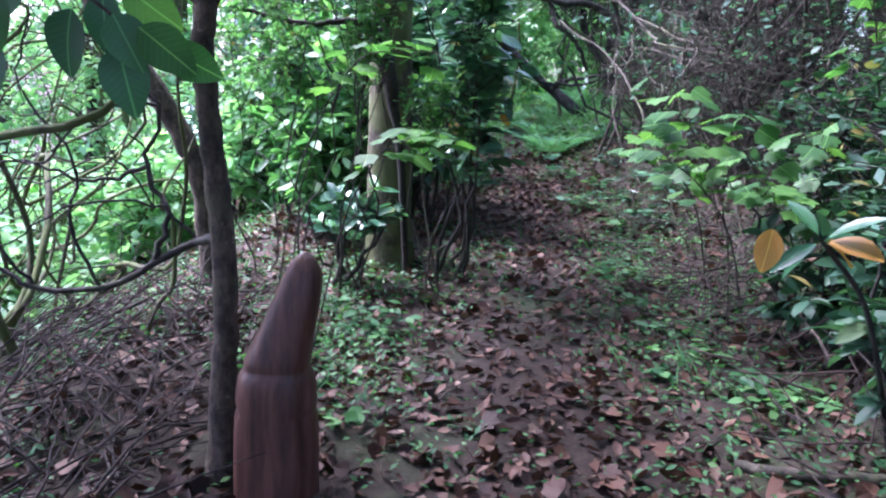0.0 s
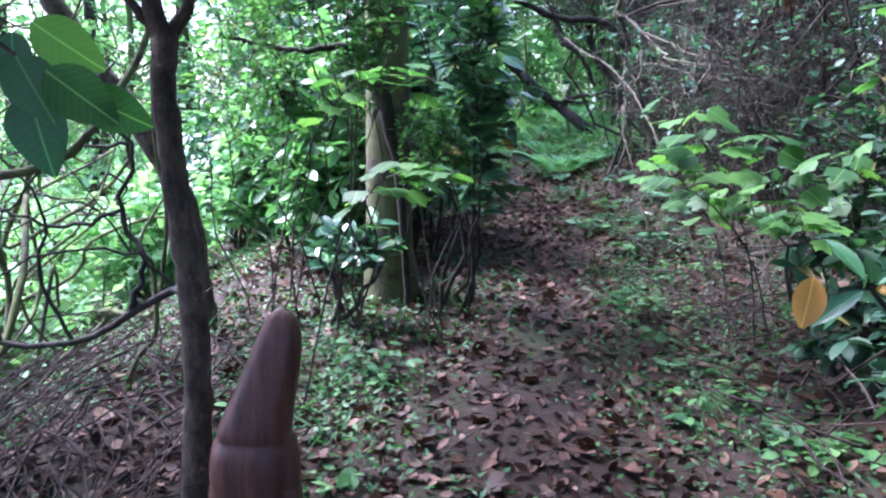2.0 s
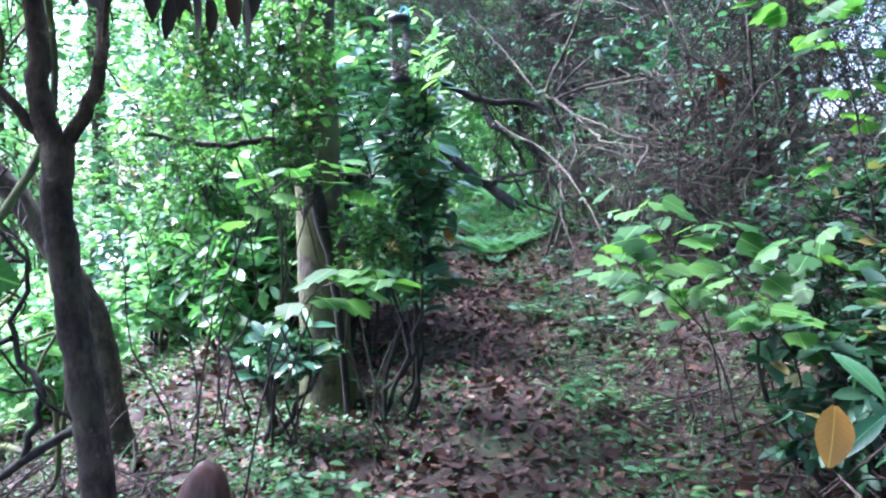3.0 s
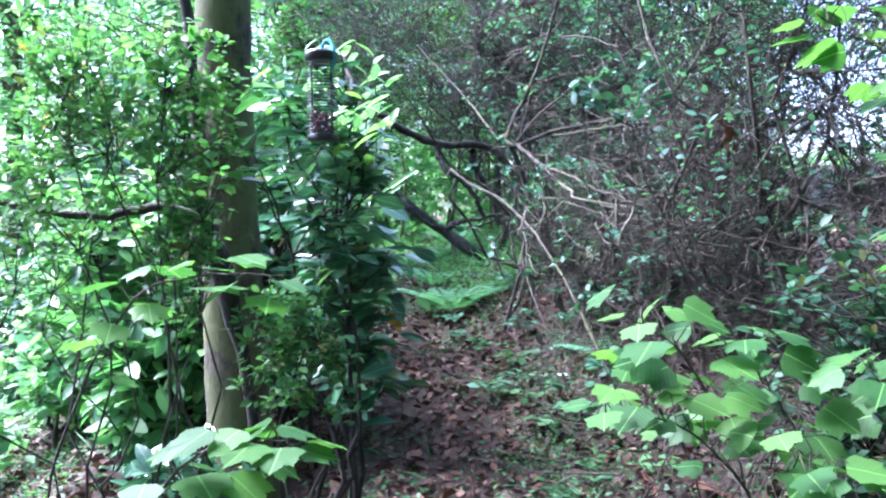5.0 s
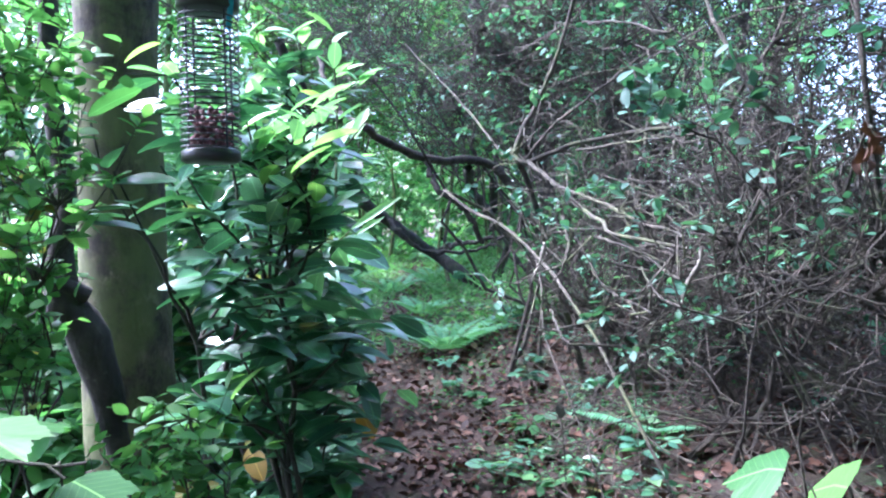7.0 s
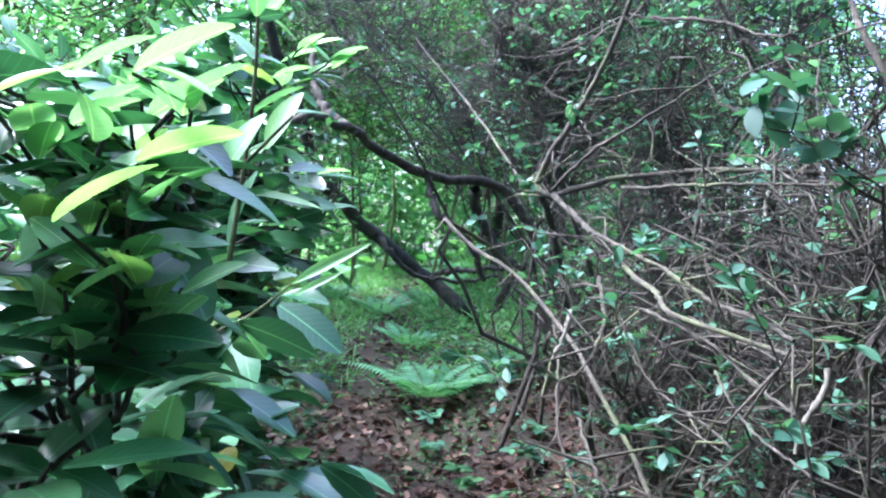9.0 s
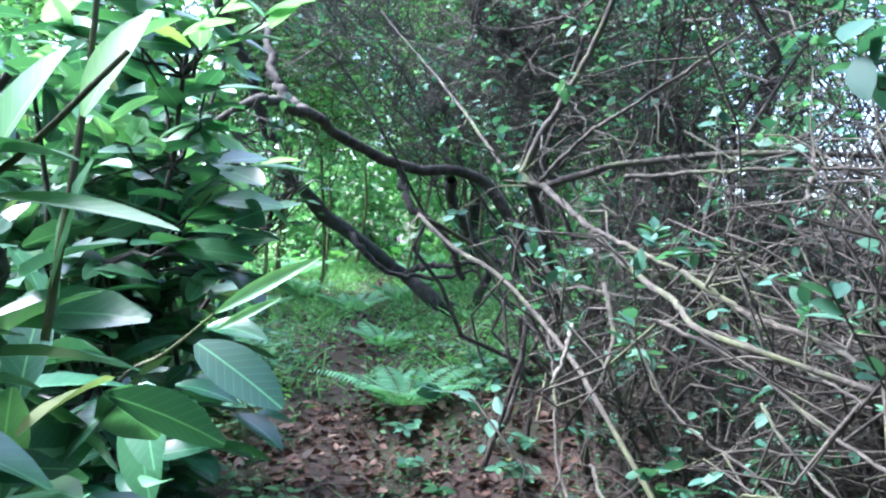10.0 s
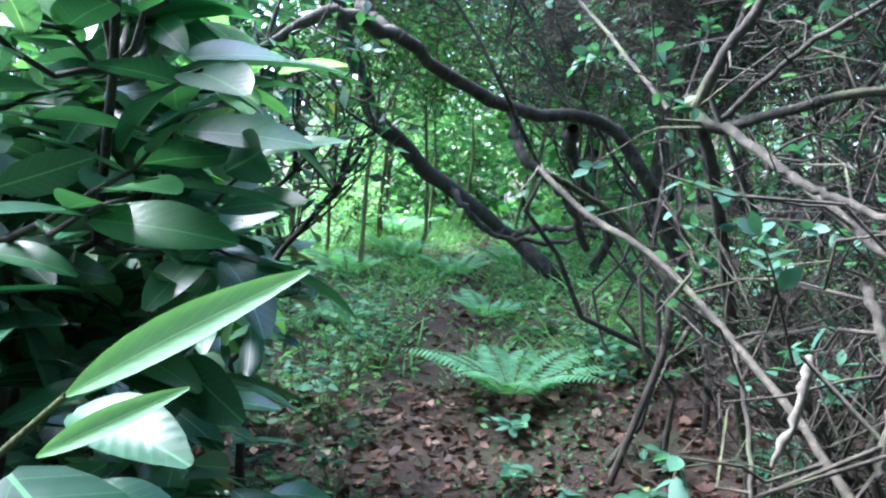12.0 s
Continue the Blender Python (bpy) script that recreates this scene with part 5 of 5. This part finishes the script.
# ---- trees behind ----
big = [((0, 0, 6.5), (2.2, 2.2, 1.8)), ((0.6, -0.4, 4.6), (1.8, 1.8, 1.2))]
low = [((0, 0, 2.6), (1.3, 1.3, 1.6)), ((0, 0, 4.8), (1.7, 1.7, 1.5))]
high = [((0, 0, 5.2), (1.8, 1.8, 1.2)), ((0, 0, 7.0), (1.8, 1.8, 1.2))]
# The bright green crowns get their brightness from the lit leaf colour.
for x, y, h, r, mat, cr, tag in [(-4.5, 12.5, 9, 0.15, M_SUNLIT_TONE, high, "bright green"), (-7.5, 10.5, 9, 0.15, M_SUNLIT_TONE, high, "bright green"),
                                 (-2.2, 12.0, 8, 0.08, M_SUNLIT_TONE, low, "green"), (-1.6, 15.5, 9, 0.08, M_SUNLIT_TONE, low, "green"), (-0.4, 20.0, 9, 0.09, M_SUNLIT_TONE, low, "green"), (3.4, 21.0, 9, 0.14, M_WOOD, low, "green"), (3.0, 25.0, 10, 0.1, M_SUNLIT_TONE, low, "bright green"), (-1.5, 24.0, 10, 0.16, M_SUNLIT_TONE, low, "bright green"), (-4.5, 19.0, 10, 0.16, M_SUNLIT_TONE, low, "bright green"),
                                 (3.4, 14.5, 8, 0.13, M_SUNLIT_TONE, low, "bright green"), (4.4, 10.5, 8, 0.1, M_SUNLIT_TONE, low, "bright green"), (3.6, 11.2, 7, 0.07, M_SAGE, low, "grey-green"), (5.2, 7.6, 8, 0.13, M_SUNLIT_TONE, low, "bright green"), (5.6, 4.0, 8, 0.14, M_DARKL, low, "dark"), (4.6, 2.0, 8, 0.12, M_DARKL, low, "dark"), (6.5, 13.0, 9, 0.15, M_SUNLIT_TONE, low, "bright green"), (8.0, 8.0, 9, 0.15, M_SUNLIT_TONE, low, "bright green"), (5.8, 17.5, 9, 0.15, M_WOOD, low, "green")]:
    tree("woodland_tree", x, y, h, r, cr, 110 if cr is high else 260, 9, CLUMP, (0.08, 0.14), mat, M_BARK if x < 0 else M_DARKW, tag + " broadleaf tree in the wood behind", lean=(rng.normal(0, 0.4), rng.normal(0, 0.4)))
# High crowns beyond the view, added to thin the light from above.
for x, y, h, r in [(3.0, 1.0, 9, 0.16), (-3.0, 0.5, 9, 0.15), (0.8, -3.0, 9, 0.15), (-1.5, -2.5, 9, 0.14), (6.2, 5.5, 9, 0.13)]:
    tree("unseen_canopy_tree", x, y, h, r, big, 42, 8, SYC_LEAF, (0.12, 0.18), M_WOOD, M_BARK, "unseen tall broadleaf tree with a high crown added to filter light", lean=(rng.normal(0, 0.5), rng.normal(0, 0.5)))
arch = [((0, 0, 4.2), (1.7, 1.7, 1.5)), ((0.3, 0, 6.2), (1.8, 1.8, 1.3))]
for x, y in [(-0.9, 13.5), (2.6, 14.2), (-0.2, 17.0), (2.9, 18.0), (1.2, 20.5), (4.4, 12.5), (-1.6, 10.6)]:
    tree("overarching_tree", x, y, 7.5, 0.04, arch, 260, 9, CLUMP, (0.08, 0.14), M_WOOD, M_MOSSY, "slender tree with leaves arching over the path", lean=(0.3, 0), limbs=4)
droop = [((0, 0, 2.9), (1.5, 1.3, 1.2)), ((0, 0, 4.6), (1.6, 1.5, 1.1))]
for x, y in [(-0.2, 13.4), (2.9, 12.6), (0.4, 15.4), (2.6, 15.6), (1.7, 13.2), (-0.9, 15.8), (1.9, 16.6), (3.6, 15.2), (0.6, 18.4)]:
    tree("overarching_tree", x, y, 6.0, 0.028, droop, 300, 9, CLUMP, (0.07, 0.12), M_WOOD, M_MOSSY, "slender tree with leaves arching over the path", limbs=4)
# Trees out of view, added only to keep sky light off the start.
shade = [((0, 0, 3.6), (1.7, 1.7, 1.1)), ((0, 0, 5.4), (1.8, 1.8, 1.2))]
for x, y in [(-1.7, -0.9), (0.9, -1.6), (2.9, -0.2), (-3.4, -2.2), (-0.6, -4.0), (2.6, -3.6), (4.6, 0.6), (-2.9, 1.4), (2.4, 1.0), (-2.3, 3.0), (-1.3, 1.5), (2.6, 3.2), (1.9, 1.8), (3.4, 2.2), (1.0, 0.3), (-0.7, 0.6)]:
    tree("unseen_shade_tree", x, y, 6.5, 0.07, shade, 420, 9, CLUMP, (0.1, 0.17), M_WOOD, M_DARKW, "unseen leafy tree added to shade the start of the path", limbs=5)
# Shrubs beside and behind the start, never in view, added to shade it.
for x, y, h, w in [(-2.2, 0.4, 1.4, 0.6), (2.3, -0.6, 1.6, 0.7), (-1.4, -2.2, 1.5, 0.7), (0.9, -2.8, 1.5, 0.7), (-3.4, 0.0, 1.6, 0.8), (3.3, 1.6, 1.9, 0.8)]:
    z = float(gz(x, y))
    shrub("evergreen_shrub", (x, y), [(x + rng.normal(0, w * 0.4), y + rng.normal(0, w * 0.4), z + h * rng.uniform(0.7, 1)) for q in range(5)], (x, y, z + h * 0.55), (w, w, h * 0.5), 150, 7, CLUMP, (0.08, 0.13), M_DARKL, M_DARKW, "unseen dark evergreen shrub added to shade the path's start", group="evergreen shrubs", shell=0.1)
glade = [((0, 0, 2.0), (1.4, 1.4, 1.5)), ((0, 0, 4.0), (1.5, 1.5, 1.4)), ((0, 0, 5.8), (1.3, 1.3, 1.1))]
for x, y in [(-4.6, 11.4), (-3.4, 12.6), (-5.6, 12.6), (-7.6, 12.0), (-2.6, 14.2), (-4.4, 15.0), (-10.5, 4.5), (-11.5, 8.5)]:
    tree("glade_tree", x, y, 7.0, 0.06, glade, 170, 9, CLUMP, (0.1, 0.17), M_SUNLIT_TONE, M_MOSSY, "light green tree toned as sunlit at the edge of the bright clearing", limbs=4)
# low undergrowth in the clearing to the left, and far ahead, coloured as lit
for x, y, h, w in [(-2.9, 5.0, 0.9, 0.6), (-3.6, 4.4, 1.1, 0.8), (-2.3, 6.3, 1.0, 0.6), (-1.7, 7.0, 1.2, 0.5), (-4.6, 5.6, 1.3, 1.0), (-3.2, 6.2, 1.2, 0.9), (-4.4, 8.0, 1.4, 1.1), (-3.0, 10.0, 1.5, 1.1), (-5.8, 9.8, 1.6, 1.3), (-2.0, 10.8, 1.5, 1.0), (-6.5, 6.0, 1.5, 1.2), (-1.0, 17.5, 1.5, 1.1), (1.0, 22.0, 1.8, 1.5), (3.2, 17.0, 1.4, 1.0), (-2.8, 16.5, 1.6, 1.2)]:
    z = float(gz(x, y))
    shrub("undergrowth_shrub", (x, y), [(x + rng.normal(0, w * 0.5), y + rng.normal(0, w * 0.4), z + h * rng.uniform(0.6, 1)) for q in range(4)], (x, y, z + h * 0.5), (w, w, h * 0.55), 200, 8, CLUMP, (0.07, 0.12), M_SUNLIT_TONE, M_MOSSY, "light green undergrowth toned as sunlit in the bright clearing", group="undergrowth shrubs", shell=0.1)

for k in range(38):
    x, y = rng.uniform(-17, 17), rng.uniform(15, 34)
    if k % 3 == 0:
        x, y = rng.uniform(-18, -6), rng.uniform(1, 18)
    elif k % 3 == 1 and k > 20:
        x, y = rng.uniform(7.5, 16), rng.uniform(0, 20)
    if (abs(x - path_x(y)) < 1.6 and y < 22) or (x < -5 and y < 11):
        continue
    h = rng.uniform(7, 11)
    cr = [((0, 0, 1.9), (2.0, 2.0, 1.9)), ((0, 0, 4.6), (2.4, 2.4, 2.0)), ((0, 0, 7.4), (2.0, 2.0, 1.8))]
    tree("background_tree", x, y, h, rng.uniform(0.08, 0.14), cr, 230 if x < -3 else 330, 8, CLUMP, (0.15, 0.26), M_SUNLIT_TONE if x < -1 or k % 2 else M_WOOD, M_DARKW, "leafy tree closing the view beyond the path", limbs=4, group="background trees")
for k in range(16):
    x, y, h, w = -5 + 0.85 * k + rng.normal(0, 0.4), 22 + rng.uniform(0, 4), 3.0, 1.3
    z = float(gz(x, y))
    shrub("undergrowth_shrub", (x, y), [(x + rng.normal(0, w * 0.5), y + rng.normal(0, w * 0.4), z + h * rng.uniform(0.6, 1)) for q in range(4)], (x, y, z + h * 0.5), (w, w, h * 0.55), 170, 8, CLUMP, (0.12, 0.2), M_SUNLIT_TONE, M_MOSSY, "light green undergrowth toned as sunlit in the bright clearing", group="undergrowth shrubs", shell=0.1)

# ---- leaf litter, herbs and sticks ----
def litter(name, n, xr, yr, tmpl, size, mat, label, keep=None, lift=0.02, tilt=0.6, up=None):
    x, y = rng.uniform(*xr, n), rng.uniform(*yr, n)
    if keep is not None:
        k = keep(x, y) > rng.uniform(0, 1, n)
        x, y = x[k], y[k]
    n = len(x)
    pos = np.stack([x, y, gz(x, y) + rng.uniform(0.002, lift, n)], -1)
    a = rng.uniform(0, 2 * math.pi, n)
    d = np.stack([np.cos(a), np.sin(a), rng.normal(0, tilt * 0.5, n) if up is None else rng.uniform(*up, n)], -1)
    nm = np.array((0, 0, 1.0)) + rng.normal(0, tilt, (n, 3))
    ob = part(name, scatter(name, tmpl, pos, d, nm, rng.uniform(*size, n)), mat)
    return tagged(ob, label, "leaves", kind="stuff")


def patch(x, y, s=1.7, ph=0.0):
    return 0.5 + 0.5 * np.sin(s * x + ph + 1.3 * np.sin(s * 0.9 * y)) * np.sin(s * 1.1 * y + 1.7 * ph + np.sin(s * x))


def on_path(x, y, w=0.35):
    return np.exp(-((x - path_x(y)) / w) ** 2)


litter("leaf_litter", 5000, (-5, 5), (-4, 0.6), DEAD_LEAF, (0.05, 0.1), M_DEAD, "brown fallen leaves behind the start of the path")
litter("leaf_litter", 5000, (3.0, 8), (0, 12), DEAD_LEAF, (0.05, 0.1), M_DEAD, "brown fallen leaves under the trees of the bank")
litter("leaf_litter", 26000, (-2.6, 3.2), (0.4, 9.5), DEAD_LEAF, (0.022, 0.062), M_DEAD, "brown and pinkish fallen leaves covering the ground")
litter("leaf_litter", 4500, (-2.6, 3.2), (0.8, 9.5), DEAD_LOBED, (0.045, 0.09), M_DEAD, "brown lobed fallen leaves covering the ground")
litter("leaf_litter", 6000, (-3, 4), (9.5, 20), DEAD_LEAF, (0.05, 0.1), M_DEAD, "brown fallen leaves along the path ahead", lambda x, y: 0.25 + on_path(x, y, 0.5))
litter("moss_patch", 15000, (-1.1, 0.4), (2.9, 5.2), SMALL_LEAF, (0.018, 0.042), M_HERB, "mossy green herbs beside the leafy path", lambda x, y: np.clip(patch(x, y, 4.5, 0.4) * 1.8 - 0.1, 0.1, 1) * np.exp(-((x + 0.38) / 0.3) ** 2 - ((y - 4.1) / 0.7) ** 2), 0.06, 0.5, (-0.1, 0.9))
litter("moss_patch", 4500, (0.6, 1.6), (2.6, 6.2), SMALL_LEAF, (0.015, 0.035), M_HERB, "mossy green herbs at the foot of the bank", lambda x, y: np.clip(patch(x, y, 4.0, 1.9) * 1.6 - 0.3, 0.05, 1) * np.exp(-((x - 1.08) / 0.2) ** 2), 0.06, 0.5, (-0.1, 0.9))
litter("ground_herbs", 42000, (-2.6, 2.6), (1.8, 10), SMALL_LEAF, (0.016, 0.042), M_HERB, "small green herbs and moss among fallen leaves", lambda x, y: (1 - 0.9 * on_path(x, y, 0.3)) * np.clip(patch(x, y, 2.2, 0.8) * 2 - 0.35, 0, 1), 0.07, 0.5, (-0.1, 0.8))
litter("ground_herbs", 30000, (-3.5, 5), (8.8, 22), SMALL_LEAF, (0.035, 0.085), M_GLADE, "green herbs covering the ground ahead", lambda x, y: 1 - 0.9 * on_path(x, y, 0.3), 0.16, 0.5, (-0.1, 0.8))
litter("ground_herbs", 14000, (-11, -2.2), (2.5, 15), SMALL_LEAF, (0.06, 0.14), M_SUNLIT_TONE, "bright green ground cover toned as sunlit in the clearing", None, 0.25, 0.5, (-0.1, 0.8))
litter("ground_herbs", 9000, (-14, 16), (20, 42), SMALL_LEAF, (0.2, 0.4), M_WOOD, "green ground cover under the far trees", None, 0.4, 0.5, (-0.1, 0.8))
litter("grass", 26000, (-3.5, 4.5), (9.2, 22), GRASS, (0.12, 0.36), M_GLADE, "tufts of pale grass beside the path", lambda x, y: (1 - 0.95 * on_path(x, y, 0.3)) * patch(x, y, 1.3, 0.3) * (1 - np.exp(-((x - 1.0) ** 2 + (y - 9.0) ** 2) / 0.5)), 0.02, 0.5, (0.6, 2.0))
litter("grass", 2500, (-2.5, 2), (3.0, 8), GRASS, (0.08, 0.2), M_HERB, "thin grass blades among fallen leaves", lambda x, y: (1 - 0.9 * on_path(x, y, 0.3)) * np.clip(patch(x, y, 2.2, 0.8) * 2 - 0.8, 0, 1), 0.02, 0.5, (0.5, 1.6))


def sticks(n, xr, yr, L, r, mat, label, name="fallen_twigs", lift=0.05):
    lines = []
    for k in range(n):
        x, y = rng.uniform(*xr), rng.uniform(*yr)
        a = rng.uniform(0, math.pi)
        l = rng.uniform(*L)
        q = wander((x, y, 0), (x + l * math.cos(a), y + l * math.sin(a), 0), 5, 0.12)
        q[:, 2] = gz(q[:, 0], q[:, 1]) + rng.uniform(0.005, lift) + np.linspace(0, rng.uniform(0, lift), 5)
        lines.append((q, taper(q, rng.uniform(*r), r[0] * 0.6)))
    ob = part(name, tubes(name, lines, 5), mat)
    return tagged(ob, label, "twigs", kind="stuff")


sticks(350, (-2.6, 3), (0.8, 9), (0.15, 0.5), (0.0015, 0.004), M_TWIG, "thin dry twigs lying on fallen leaves")
sticks(480, (-2.3, -0.75), (2.2, 3.9), (0.2, 0.6), (0.002, 0.0065), M_BRUSH, "heap of dark dry brushwood by the path", "brushwood", 0.22)
sticks(480, (1.1, 2.6), (1.9, 4.4), (0.2, 0.6), (0.002, 0.006), M_BRUSH, "dark dry brushwood heaped on the bank", "brushwood", 0.26)
sticks(300, (1.2, 2.6), (4.0, 7.2), (0.25, 0.8), (0.002, 0.006), M_TWIG, "dry dead twigs strewn over the bank", "brushwood", 0.2)
for pts, r0, lab in (([(0.95, 4.05, 0.2), (1.2, 3.95, 0.27), (1.6, 4.0, 0.36), (2.0, 4.1, 0.5)], 0.022, "grey fallen branch lying on the bank"), ([(1.1, 3.71, 0.2), (1.4, 3.6, 0.3), (1.8, 3.6, 0.4)], 0.014, "thin dark branch lying on the bank"), ([(0.98, 2.75, 0.14), (1.15, 2.6, 0.22), (1.4, 2.4, 0.32)], 0.02, "dark rotting branch on the bank"), ([(1.6, 5.0, 0.45), (2.1, 4.8, 0.62), (2.6, 4.9, 0.8)], 0.02, "grey fallen branch lying on the bank")):
    q = curve(pts, 18, 0.004)
    q[:, 2] = gz(q[:, 0], q[:, 1]) + r0 * 0.9
    ob = part("fallen_branch", tubes("fallen_branch", [(q, taper(q, r0, r0 * 0.6, 0.06))], 9), M_PALE)
    tagged(ob, lab, "branch", "fallen branches")
